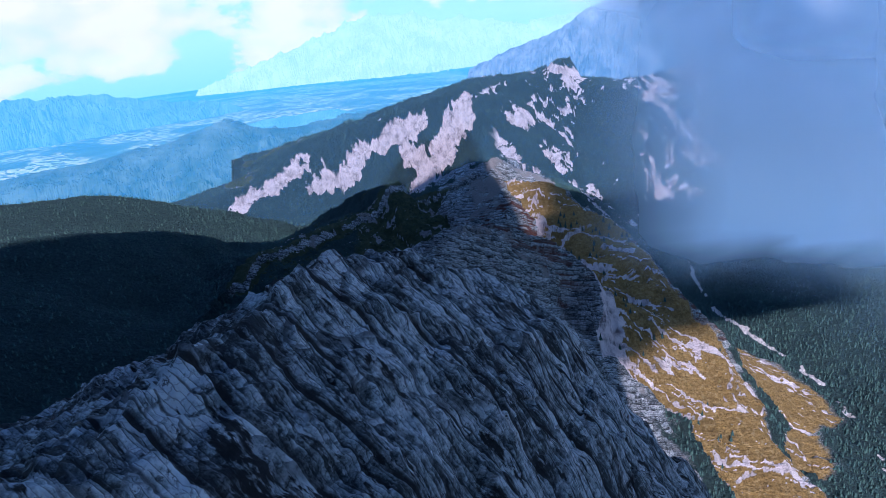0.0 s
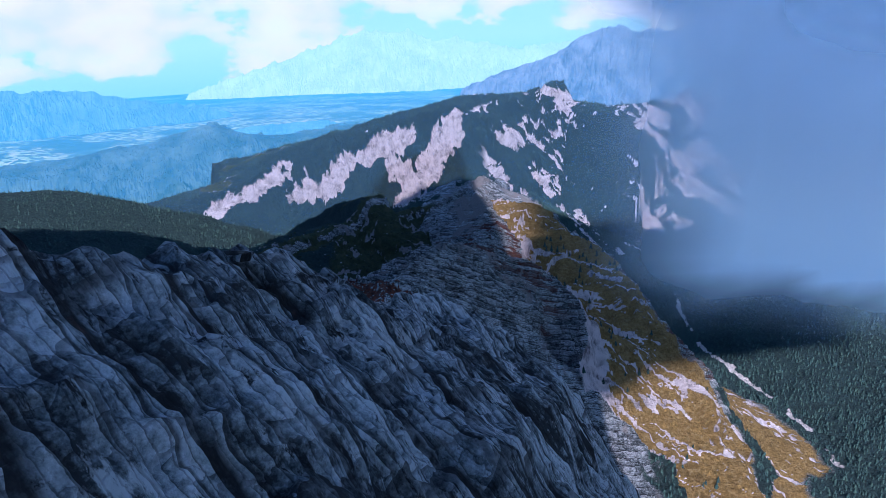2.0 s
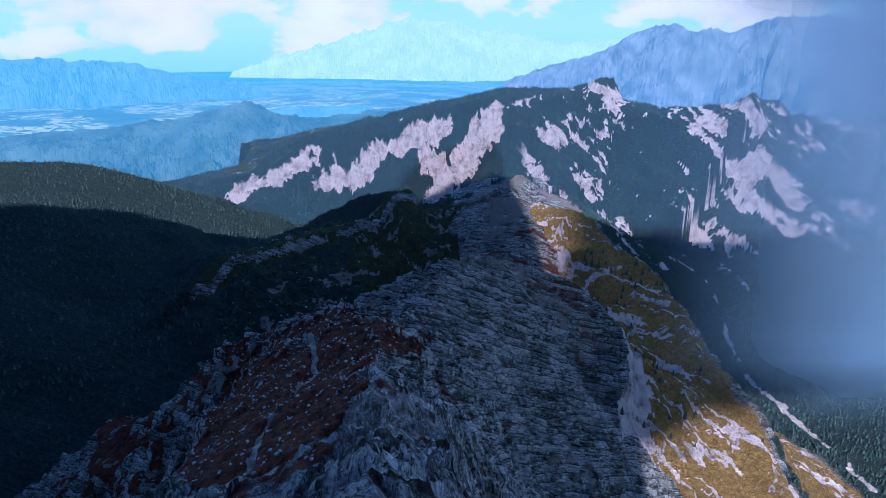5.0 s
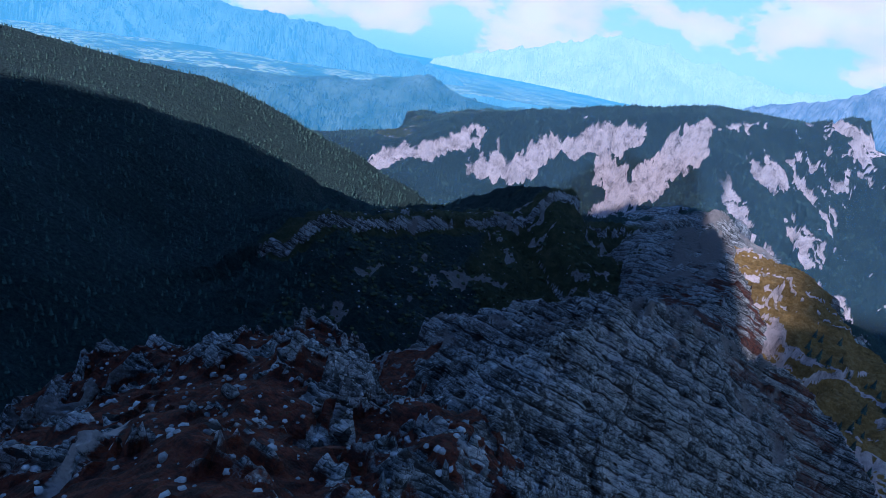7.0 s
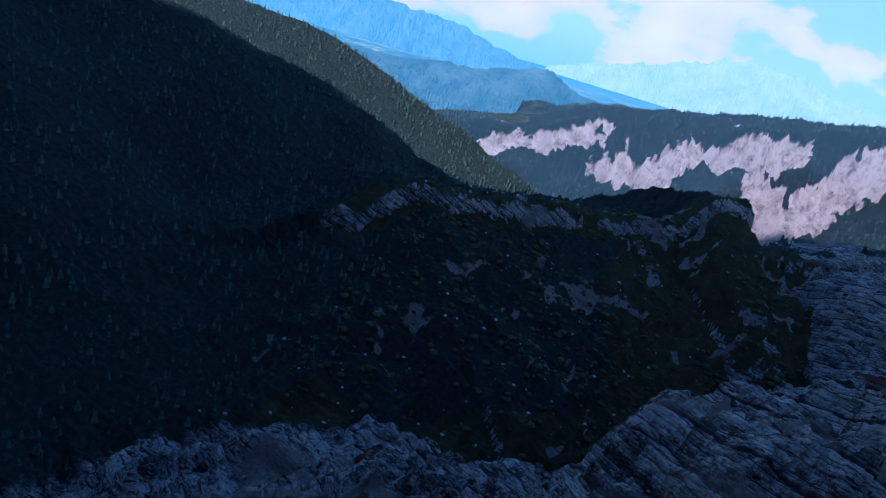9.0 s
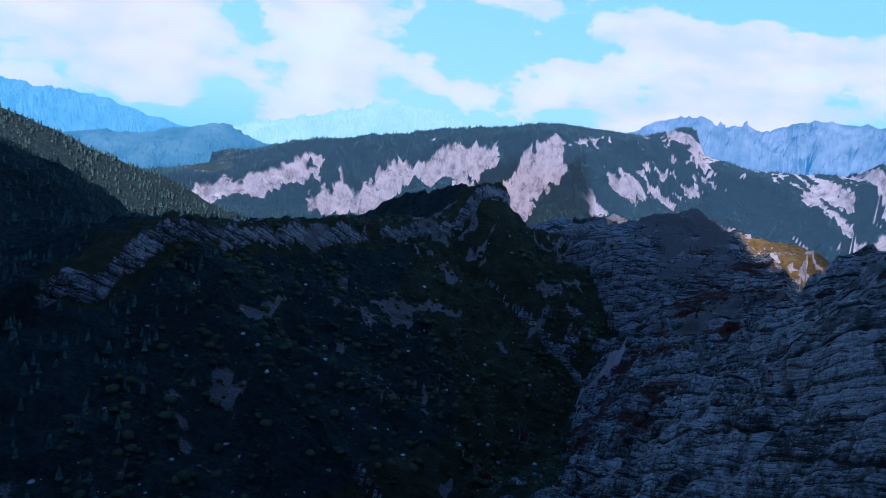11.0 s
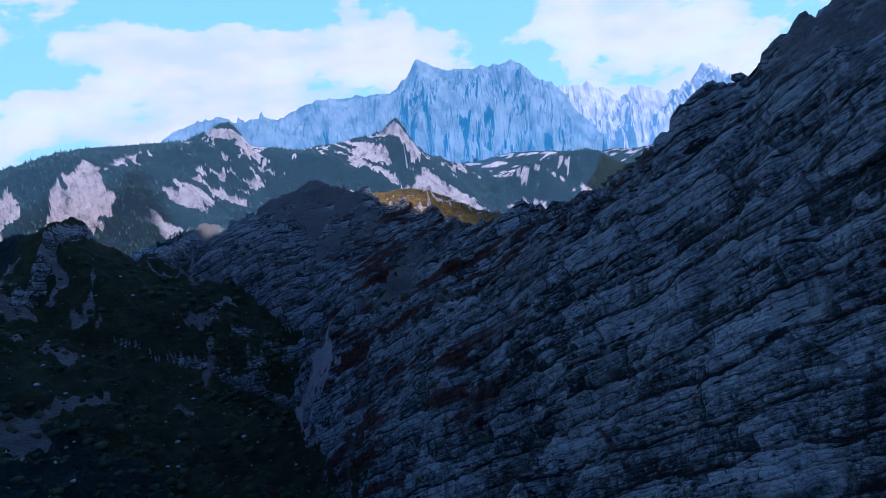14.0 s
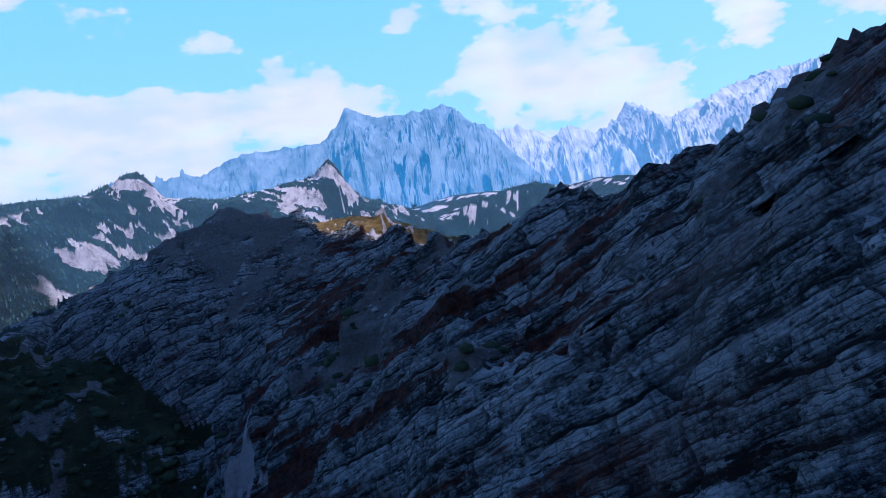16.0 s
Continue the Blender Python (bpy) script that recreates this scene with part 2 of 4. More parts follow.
wood = np.maximum(wood * (1 - step(-0.15, 0.1, on_rim - 0.4) * step(0.5, 0.2, MK["d3"])), step(15.5, 13.0, Y + n1) * step(-2.6, -3.6, X) * step(0.2, -0.3, own - MK["floor"] - 0.6))
cliff = np.zeros(X.shape)
for line, wide in CLIFFS:
    away = near_line(X + 0.22 * n2 + 0.1 * n3, Z + 0.25 * n1 + 0.16 * n2, [(a, c, 0.0) for a, c in line])[0]
    cliff = np.maximum(cliff, step(1.25 * wide, 0.85 * wide, away + 0.20 * ridged(X * 1.1 + 0.5 * Z, Z * 0.6, 1.9, 3, 12) - 0.02))
cliff = cliff * (Y > 27)
slant = X * 0.85 + Z * 0.75 + 0.25 * n1
gullies = ridged(slant, Z * 0.22 + 0.3 * n1, 1.15, 4, 13, 0.62)
patches = fbm(X, Z * 1.5, 0.8, 4, 19)
gullies = step(0.22, 0.46, gullies + 0.55 * patches + 0.25 * n2) * step(3.2, 5.5, X) * (Y > 27) * step(-4.4, -5.0, Z - 0.4 * n1)
barren = np.maximum(cliff, gullies)
wood = np.maximum(wood, np.maximum(on_far, step(23.5, 26, Y) * step(-0.1, 0.3, np.maximum(MK["dn"], 0) - 2.5)) * (1 - barren))
wood = np.maximum(wood, step(-0.2, 0.1, MK["sidehill"] - np.maximum(own, np.maximum(MK["floor"], MK["far"]))))
back = step(0.0, 0.6, MK["d3"]) * (MK["s3"] < 0) * step(0.3, -0.1, own - MK["rim"]) * step(-9, -7, X)
wood = np.maximum(wood, back * step(0.1, 0.5, n1 + 0.5)) * (1 - barren * (Y > 27))
fields = step(0.30, 0.36, fbm(X, Y * 1.3, 0.42, 2, 720)) * step(-5.5, -8.0, X) * step(27, 30, Y) * step(0.7, 0.4, raw)
wood = np.clip(wood * (1 - fields), 0, 1)
turf = np.maximum(turf, step(0.4, 0.6, fields))
pale = np.maximum(on_far, step(24, 28, Y) * step(0.0, 0.5, MK["dn"] - 2.5)) * (1 - wood)
# Bare limestone on the sunny side takes the pale colour; shaded rock is painted bluer.
pale = np.maximum(pale, sunny * (1 - gold) * (1 - wood))
shelf = on_ridge * step(14.2, 15.6, Y + 0.5 * n1) * step(21.5, 19.5, Y) * step(-1.6, -0.4, X + 0.5 * n1) * (1 - sunny)
scar = np.exp(-((X - 0.35) / 0.35) ** 2 - ((Y - 18.7) / 0.5) ** 2) * (1 + 0.8 * n2)
pale = np.maximum(pale, step(0.45, 0.6, scar) * on_ridge * step(0.8, 1.2, raw))
TRAIL = [(-0.75, 5.6, 0.0), (-0.85, 6.5, 0.0), (-0.7, 7.2, 0.0), (-0.9, 7.9, 0.0), (-1.1, 8.6, 0.0)]
trail = step(0.035, 0.015, near_line(X + 0.03 * n2, Y, TRAIL)[0])
red = np.maximum(red * (1 - trail), 0) * np.maximum(step(-0.5, -0.3, n3 + 0.5 * n2), step(8.4, 7.6, Y))
gravel = step(0.13, 0.05, MK["river"] + 0.08 * n2 + 0.16 * step(-0.1, 0.35, n1)) * step(4, 6, X) * step(30, 24, Y)
gravel = np.maximum(gravel, trail * 0.8)
scree = step(0.2, 0.6, n1 + 0.3 * n2) * (1 - red) * (1 - gold) * step(1.1, 0.6, raw) * (1 - step(0.5, 1, wood)) * step(4.5, 7.0, Y)
bowl = step(-6.0, -4.5, X) * step(2.0, 0.8, X) * step(12.0, 14.0, Y) * step(23.0, 21.5, Y) * (1 - red) * (1 - 0.6 * on_ridge)
slide = step(0.55, 0.75, ridged(X * 0.5 - Y * 0.35 + 0.25 * n1, (X + Y) * 0.16, 2.2, 3, 730) + 0.25 * n2) * bowl
scree = np.maximum(scree, 0.9 * slide)
turf, wood = turf * (1 - slide), wood * (1 - slide)
# beds, gullies and broken rock
calm = 0.55 + 0.45 * step(3.0, 5.5, Y)
bare = calm * on_ridge * (1 - 0.9 * red) * (1 - 0.55 * gold) * (1 - 0.7 * turf)
fold = step(3.6, 6.8, Y)
lean = [a + (c - a) * fold for a, c in zip(BED_START, BED)]
s = lean[0] * X + lean[1] * Y + lean[2] * Z + 0.05 * n1
for period, amp in ((0.31, 0.06), (0.12, 0.03), (0.052, 0.012)):
    q = s / period + 0.35 * vnoise(X * 2.3, Y * 2.3, Z * 2.3, 77)
    saw = q - np.floor(q)
    strong = 0.55 + 0.45 * vnoise(np.floor(q) * 3.7, X * 0.9, Y * 0.9, 31)
    Z = Z + amp * (0.35 + 0.65 * step(3.4, 5.5, Y) if period > 0.2 else 1.0) * strong * bare * (np.where(saw < 0.8, saw / 0.8, (1 - saw) / 0.2) - 0.5) * 1.3
BV = Vector(BED).normalized()
B1 = BV.cross(Vector((0, 0, 1))).normalized()
B2 = BV.cross(B1).normalized()
wob = 0.06 * n2 + 0.15 * n1
pa = BV.x * X + BV.y * Y + BV.z * Z + 0.3 * wob
pb = B1.x * X + B1.y * Y + B1.z * Z + wob
pc = B2.x * X + B2.y * Y + B2.z * Z - wob
for period, length, amp, seed in ((0.34, 1.1, 0.085, 601), (0.13, 0.42, 0.042, 602), (0.06, 0.19, 0.018, 603)):
    ka = np.floor(pa / period).astype(np.int64)
    shift = lattice(ka, 0 * ka, 0 * ka, seed + 50)
    kb, kc = np.floor(pb / length + shift).astype(np.int64), np.floor(pc / length - shift).astype(np.int64)
    Z = Z + bare * amp * lattice(ka, kb, kc, seed) * ((0.3 + 0.7 * fold) if period > 0.2 else (0.75 + 0.25 * fold))
Z = Z + bare * (0.10 * ridged(X, Y, 1.3, 3, 101) * (0.3 + 0.7 * step(2.5, 5.0, Y)) + 0.045 * ridged(X, Y, 4.5, 3, 111) * step(1.0, 5.0, Y) + 0.014 * ridged(X, Y, 19.0, 2, 121))
Z = Z + on_ridge * step(5.0, 3.2, Y) * (0.022 * ridged(X + 0.5 * Y, Y - 0.5 * X, 5.0, 4, 161, 0.6) + 0.011 * ridged(X + Y, Y, 15.0, 3, 165, 0.6) + 0.006 * fbm(X, Y, 30.0, 2, 171))
Z = Z + on_rim * 0.10 * ridged(X, Y, 2.2, 3, 131) + red * (0.02 * fbm(X, Y, 9, 3, 141))
spurs = ridged(slant * 0.8 + 0.2 * n1, Z * 0.25 + Y * 0.10, 0.55, 5, 151, 0.52)
Z = Z + on_far * step(0.3, 1.6, MK["d5"]) * (0.42 * spurs - 0.12 * gullies) * (MK["far"] > MK["pyr"] - 1.0)
Z = Z + on_far * cliff * (0.26 * ridged(X * 1.6 + 0.4 * Z, Z * 0.6, 1.7, 4, 155, 0.6) - 0.16)
Z = Z + (wood > 0.5) * 0.04 * np.abs(n3) + turf * 0.05 * n2
IDX = np.arange(X.size).reshape(X.shape)


def sheet(name, i0, i1, j0, j1, material, label, category):
    """One stretch of the land as a mesh, with its covers as attributes."""
    ii = IDX[j0:j1 + 1, i0:i1 + 1]
    rows, cols = ii.shape
    co = np.stack([X[j0:j1 + 1, i0:i1 + 1], Y[j0:j1 + 1, i0:i1 + 1], Z[j0:j1 + 1, i0:i1 + 1]], -1).reshape(-1, 3) * S
    k = np.arange(rows * cols).reshape(rows, cols)
    quads = np.stack([k[:-1, :-1], k[:-1, 1:], k[1:, 1:], k[1:, :-1]], -1).reshape(-1, 4)
    me = bpy.data.meshes.new(name)
    me.vertices.add(len(co))
    me.vertices.foreach_set("co", co.ravel())
    me.loops.add(quads.size)
    me.loops.foreach_set("vertex_index", quads.ravel())
    me.polygons.add(len(quads))
    me.polygons.foreach_set("loop_start", np.arange(0, quads.size, 4))
    me.update(calc_edges=True)
    for key, values in (("red", red), ("gold", gold), ("turf", turf), ("wood", wood), ("pale", pale), ("gravel", gravel), ("scree", scree), ("shelf", shelf)):
        at = me.attributes.new(key, "FLOAT", "POINT")
        at.data.foreach_set("value", np.ascontiguousarray(values[j0:j1 + 1, i0:i1 + 1].ravel(), dtype=np.float32))
    me.polygons.foreach_set("use_smooth", np.ones(len(quads), dtype=bool))
    me.materials.append(material)
    return tagged(new(name, me), label, category, kind="structure")


# ---- materials ----
class Nodes:
    """Short hand for building a material's nodes."""

    def __init__(self, name):
        self.mat = bpy.data.materials.new(name)
        self.mat.use_nodes = True
        self.tree = self.mat.node_tree
        self.bsdf = self.tree.nodes["Principled BSDF"]
        self.bsdf.inputs["Specular IOR Level"].default_value = 0.25

    def add(self, kind, **props):
        n = self.tree.nodes.new(kind)
        for k, v in props.items():
            setattr(n, k, v)
        return n

    def put(self, socket, value):
        if hasattr(value, "is_output"):
            self.tree.links.new(value, socket)
        else:
            socket.default_value = value

    def pos(self, scale=1.0, stretch=(1, 1, 1)):
        g = self.add("ShaderNodeNewGeometry")
        m = self.add("ShaderNodeMapping")
        m.inputs["Scale"].default_value = tuple(scale * v for v in stretch)
        self.put(m.inputs["Vector"], g.outputs["Position"])
        return m.outputs["Vector"]

    def noise(self, scale, detail=4.0, rough=0.6, stretch=(1, 1, 1)):
        n = self.add("ShaderNodeTexNoise")
        n.inputs["Detail"].default_value, n.inputs["Roughness"].default_value = detail, rough
        n.inputs["Scale"].default_value = 1.0
        self.put(n.inputs["Vector"], self.pos(scale, stretch))
        return n.outputs["Fac"]

    def noise_at(self, vector, detail, rough):
        n = self.add("ShaderNodeTexNoise")
        n.inputs["Detail"].default_value, n.inputs["Roughness"].default_value, n.inputs["Scale"].default_value = detail, rough, 1.0
        self.put(n.inputs["Vector"], vector)
        return n.outputs["Fac"]

    def beds(self):
        """Places measured along the rock's beds: across them close together, along them far apart."""
        g = self.add("ShaderNodeNewGeometry").outputs["Position"]
        sep = self.add("ShaderNodeSeparateXYZ")
        self.put(sep.inputs[0], g)
        fold = self.ramp(self.math("DIVIDE", sep.outputs["Y"], 20 * S), (0.18, (0, 0, 0)), (0.34, (1, 1, 1)))
        dots = []
        for normal in (BED_START, BED):
            up = Vector(normal).normalized()
            side = up.cross(Vector((0, 0, 1))).normalized()
            for axis in (up, side, up.cross(side).normalized()):
                d = self.add("ShaderNodeVectorMath", operation="DOT_PRODUCT")
                self.put(d.inputs[0], g)
                d.inputs[1].default_value = tuple(axis)
                dots.append(d.outputs["Value"])

        def place(across, along):
            both = []
            for trio in (dots[:3], dots[3:]):
                c = self.add("ShaderNodeCombineXYZ")
                for sock, dot, k in zip(c.inputs, trio, (across, along, along)):
                    self.put(sock, self.math("MULTIPLY", dot, k / 3.0))
                both.append(c.outputs[0])
            m = self.add("ShaderNodeMix", data_type="VECTOR")
            self.put(m.inputs[0], fold)
            self.put(m.inputs[4], both[0])
            self.put(m.inputs[5], both[1])
            return m.outputs[1]
        return place

    def blocks(self, bed, across, along):
        """Beds cut into blocks by cross joints: a tone for each block, its rise across the bed, and the joints."""
        sep = self.add("ShaderNodeSeparateXYZ")
        self.put(sep.inputs[0], bed(across, along))
        sway = self.math("MULTIPLY", self.math("SUBTRACT", self.noise_at(bed(across * 0.3, along * 0.9), 4, 0.55), 0.5), 1.5)
        q = self.math("ADD", sep.outputs["X"], sway)
        layer, rise = self.math("FLOOR", q), self.math("FRACT", q)
        wn1 = self.add("ShaderNodeTexWhiteNoise", noise_dimensions="1D")
        self.put(wn1.inputs["W"], layer)
        slip = self.math("MULTIPLY", wn1.outputs["Value"], 7.0)
        cells, joints = [layer], self.ramp(rise, (0.0, (1, 1, 1)), (0.07, (1, 1, 1)), (0.16, (0, 0, 0)))
        for axis in ("Y", "Z"):
            w = self.math("ADD", self.math("ADD", sep.outputs[axis], slip), self.math("MULTIPLY", sway, 0.6))
            cells.append(self.math("FLOOR", w))
            joints = self.math("MAXIMUM", joints, self.ramp(self.math("FRACT", w), (0.0, (0.8, 0.8, 0.8)), (0.025, (0.7, 0.7, 0.7)), (0.06, (0, 0, 0))))
        c = self.add("ShaderNodeCombineXYZ")
        for sock, cell in zip(c.inputs, cells):
            self.put(sock, cell)
        wn3 = self.add("ShaderNodeTexWhiteNoise", noise_dimensions="3D")
        self.put(wn3.inputs["Vector"], c.outputs[0])
        return wn3.outputs["Value"], rise, joints

    def ramp(self, fac, *stops):
        r = self.add("ShaderNodeValToRGB")
        while len(r.color_ramp.elements) < len(stops):
            r.color_ramp.elements.new(0.5)
        for e, (p, c) in zip(r.color_ramp.elements, stops):
            e.position, e.color = p, (*c, 1)
        self.put(r.inputs["Fac"], fac)
        return r.outputs["Color"]

    def attr(self, name):
        return self.add("ShaderNodeAttribute", attribute_name=name).outputs["Fac"]

    def mix(self, fac, a, c):
        m = self.add("ShaderNodeMix", data_type="RGBA")
        self.put(m.inputs[0], fac)
        for sock, v in ((m.inputs[6], a), (m.inputs[7], c)):
            self.put(sock, (*v, 1) if isinstance(v, tuple) and len(v) == 3 else v)
        return m.outputs[2]

    def math(self, op, a, c=0.0):
        m = self.add("ShaderNodeMath", operation=op)
        self.put(m.inputs[0], a)
        self.put(m.inputs[1], c)
        return m.outputs[0]

    def bump(self, height, strength, distance):
        n = self.add("ShaderNodeBump")
        n.inputs["Strength"].default_value, n.inputs["Distance"].default_value = strength, distance
        self.put(n.inputs["Height"], height)
        return n.outputs["Normal"]


def mountain_material():
    m = Nodes("limestone mountainside")
    big, mid, fine = m.noise(0.09, 5), m.noise(0.6, 6, 0.65), m.noise(4.0, 6, 0.7)
    bed = m.beds()
    tone1, rise1, joint1 = m.blocks(bed, 1.9, 0.55)
    tone2, rise2, joint2 = m.blocks(bed, 6.0, 1.7)
    tone3, rise3, joint3 = m.blocks(bed, 19.0, 7.0)
    worn = m.ramp(m.noise(0.45, 6, 0.7), (0.36, (0.3, 0.3, 0.3)), (0.52, (1, 1, 1)))
    tone = m.math("ADD", m.math("MULTIPLY", tone1, 0.30), m.math("MULTIPLY", tone2, 0.26))
    tone = m.math("ADD", tone, m.math("MULTIPLY", rise1, 0.14))
    tone = m.math("ADD", m.math("ADD", tone, m.math("MULTIPLY", rise2, 0.10)), m.math("MULTIPLY", mid, 0.30))
    tone = m.math("ADD", tone, m.math("MULTIPLY", m.math("SUBTRACT", m.math("ADD", tone3, m.math("MULTIPLY", rise3, 0.6)), 0.8), 0.20))
    tone = m.math("ADD", tone, m.math("MULTIPLY", m.math("SUBTRACT", fine, 0.5), 1.0))
    tone = m.math("ADD", tone, m.math("MULTIPLY", m.math("SUBTRACT", m.noise(15.0, 4, 0.7), 0.5), 0.5))
    rock = m.ramp(tone, (0.30, (0.038, 0.047, 0.052)), (0.45, (0.20, 0.235, 0.25)), (0.60, (0.47, 0.52, 0.54)), (0.76, (0.78, 0.82, 0.84)))
    rock = m.mix(m.ramp(big, (0.45, (0, 0, 0)), (0.7, (0.22, 0.22, 0.22))), rock, (0.16, 0.185, 0.195))
    chips = m.noise_at(bed(7.0, 2.4), 7, 0.72)
    rock = m.mix(m.ramp(chips, (0.59, (0, 0, 0)), (0.63, (0.8, 0.8, 0.8))), rock, (0.70, 0.74, 0.76))
    # Dark pits, seams and joints; their near-black also paints in shade bumps lack.
    pits = m.noise(2.4, 8, 0.8)
    rock = m.mix(m.ramp(pits, (0.36, (0.95, 0.95, 0.95)), (0.43, (0, 0, 0))), rock, (0.022, 0.025, 0.028))
    seams = m.noise_at(bed(11.0, 2.6), 7, 0.72)
    rock = m.mix(m.ramp(seams, (0.375, (0.97, 0.97, 0.97)), (0.41, (0, 0, 0))), rock, (0.012, 0.013, 0.015))
    clefts = m.noise_at(bed(3.0, 0.85), 7, 0.7)
    rock = m.mix(m.ramp(clefts, (0.365, (0.97, 0.97, 0.97)), (0.40, (0, 0, 0))), rock, (0.012, 0.012, 0.012))
    joints = m.math("MAXIMUM", joint1, m.math("MAXIMUM", m.math("MULTIPLY", joint2, 0.8), m.math("MULTIPLY", joint3, 0.55)))
    rock = m.mix(m.math("MULTIPLY", m.math("MULTIPLY", joints, worn), 0.97), rock, (0.012, 0.013, 0.015))
    ledge_turf = m.math("ADD", m.noise_at(bed(1.5, 0.22), 6, 0.6), m.math("MULTIPLY", m.math("SUBTRACT", big, 0.5), 0.35))
    ledge_turf = m.math("MULTIPLY", m.attr("shelf"), m.ramp(ledge_turf, (0.52, (0, 0, 0)), (0.57, (0.9, 0.9, 0.9))))
    rust = m.math("MULTIPLY", m.ramp(m.noise(0.16, 5, 0.7), (0.62, (0, 0, 0)), (0.68, (1, 1, 1))), m.ramp(chips, (0.5, (0, 0, 0)), (0.58, (0.6, 0.6, 0.6))))
    rock = m.mix(rust, rock, (0.34, 0.17, 0.11))
    heath = m.ramp(m.noise(1.6, 7, 0.75), (0.3, (0.013, 0.007, 0.007)), (0.46, (0.058, 0.018, 0.012)), (0.58, (0.17, 0.042, 0.02)), (0.7, (0.09, 0.055, 0.027)))
    rock = m.mix(ledge_turf, rock, heath)
    golden = m.ramp(m.noise(0.9, 7, 0.75), (0.3, (0.11, 0.075, 0.022)), (0.5, (0.30, 0.19, 0.055)), (0.64, (0.40, 0.29, 0.12)), (0.76, (0.52, 0.44, 0.30)))
    green = m.ramp(m.noise(0.35, 6, 0.7), (0.3, (0.020, 0.036, 0.016)), (0.5, (0.046, 0.064, 0.026)), (0.68, (0.095, 0.10, 0.045)))
    trees = m.ramp(m.noise(1.3, 6, 0.75), (0.35, (0.010, 0.026, 0.030)), (0.58, (0.028, 0.060, 0.056)), (0.74, (0.072, 0.105, 0.080)))
    white = m.ramp(m.noise(0.22, 8, 0.78, (1, 1, 0.45)), (0.36, (0.20, 0.18, 0.19)), (0.45, (0.62, 0.54, 0.54)), (0.54, (0.86, 0.77, 0.77)), (0.75, (0.90, 0.84, 0.84)))
    stones = m.ramp(fine, (0.3, (0.20, 0.19, 0.185)), (0.6, (0.36, 0.345, 0.335)), (0.8, (0.45, 0.44, 0.43)))
    col = m.mix(m.attr("scree"), rock, stones)
    grain = m.math("MULTIPLY", m.math("SUBTRACT", m.noise(1.9, 7, 0.75), 0.5), 1.6)

    def cover(name, hard=3.0):
        a = m.math("ADD", m.attr(name), m.math("MULTIPLY", grain, m.math("MULTIPLY", m.attr(name), 1.0)))
        c = m.math("MULTIPLY", m.math("SUBTRACT", a, 0.5), hard)
        return m.add_clamp(m.math("ADD", c, 0.5))
    col = m.mix(cover("pale"), col, white)
    col = m.mix(cover("turf"), col, green)
    col = m.mix(cover("gold", 4.0), col, golden)
    col = m.mix(cover("red", 5.0), col, heath)
    col = m.mix(cover("wood"), col, trees)
    col = m.mix(cover("gravel"), col, (0.62, 0.58, 0.55))
    m.put(m.bsdf.inputs["Base Color"], col)
    m.bsdf.inputs["Roughness"].default_value = 0.9
    layers = m.math("ADD", m.math("MULTIPLY", m.ramp(seams, (0.38, (0, 0, 0)), (0.5, (0.8, 0.8, 0.8)), (0.7, (1, 1, 1))), 0.5), m.math("MULTIPLY", m.ramp(clefts, (0.38, (0, 0, 0)), (0.5, (0.85, 0.85, 0.85)), (0.7, (1, 1, 1))), 1.1))
    steps_ = m.math("ADD", m.math("MULTIPLY", m.math("ADD", tone1, rise1), 0.55), m.math("MULTIPLY", m.math("ADD", tone2, rise2), 0.22))
    steps_ = m.math("ADD", steps_, m.math("MULTIPLY", m.math("ADD", tone3, rise3), 0.10))
    steps_ = m.math("SUBTRACT", steps_, m.math("MULTIPLY", joints, 0.5))
    h = m.math("ADD", m.math("ADD", m.math("MULTIPLY", m.noise(1.8, 8, 0.75), 1.0), layers), steps_)
    m.put(m.bsdf.inputs["Normal"], m.bump(h, 1.0, 1.2))
    return m.mat


def add_clamp(self, v):
    c = self.add("ShaderNodeClamp")
    self.put(c.inputs["Value"], v)
    return c.outputs["Result"]


Nodes.add_clamp = add_clamp
MOUNTAIN = mountain_material()


def painted_haze_material(name, solid, glow, amount, soft=0.02):
    """Distance in bright air: haze painted as an even glow over its own colour."""
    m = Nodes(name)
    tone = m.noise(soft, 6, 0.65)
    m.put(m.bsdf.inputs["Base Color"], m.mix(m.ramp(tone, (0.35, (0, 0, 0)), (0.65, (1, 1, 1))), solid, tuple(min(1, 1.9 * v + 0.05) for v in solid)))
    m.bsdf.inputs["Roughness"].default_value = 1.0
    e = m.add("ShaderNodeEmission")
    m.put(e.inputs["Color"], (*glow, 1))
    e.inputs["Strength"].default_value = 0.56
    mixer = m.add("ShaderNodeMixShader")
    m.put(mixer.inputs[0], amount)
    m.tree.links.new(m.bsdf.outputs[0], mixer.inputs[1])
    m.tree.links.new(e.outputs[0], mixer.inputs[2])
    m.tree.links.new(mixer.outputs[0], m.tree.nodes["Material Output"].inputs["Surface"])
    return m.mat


# ---- the land ----
def col(x):
    return int(np.argmin(np.abs(GX - x)))


def row(y):
    return int(np.argmin(np.abs(GY - y)))


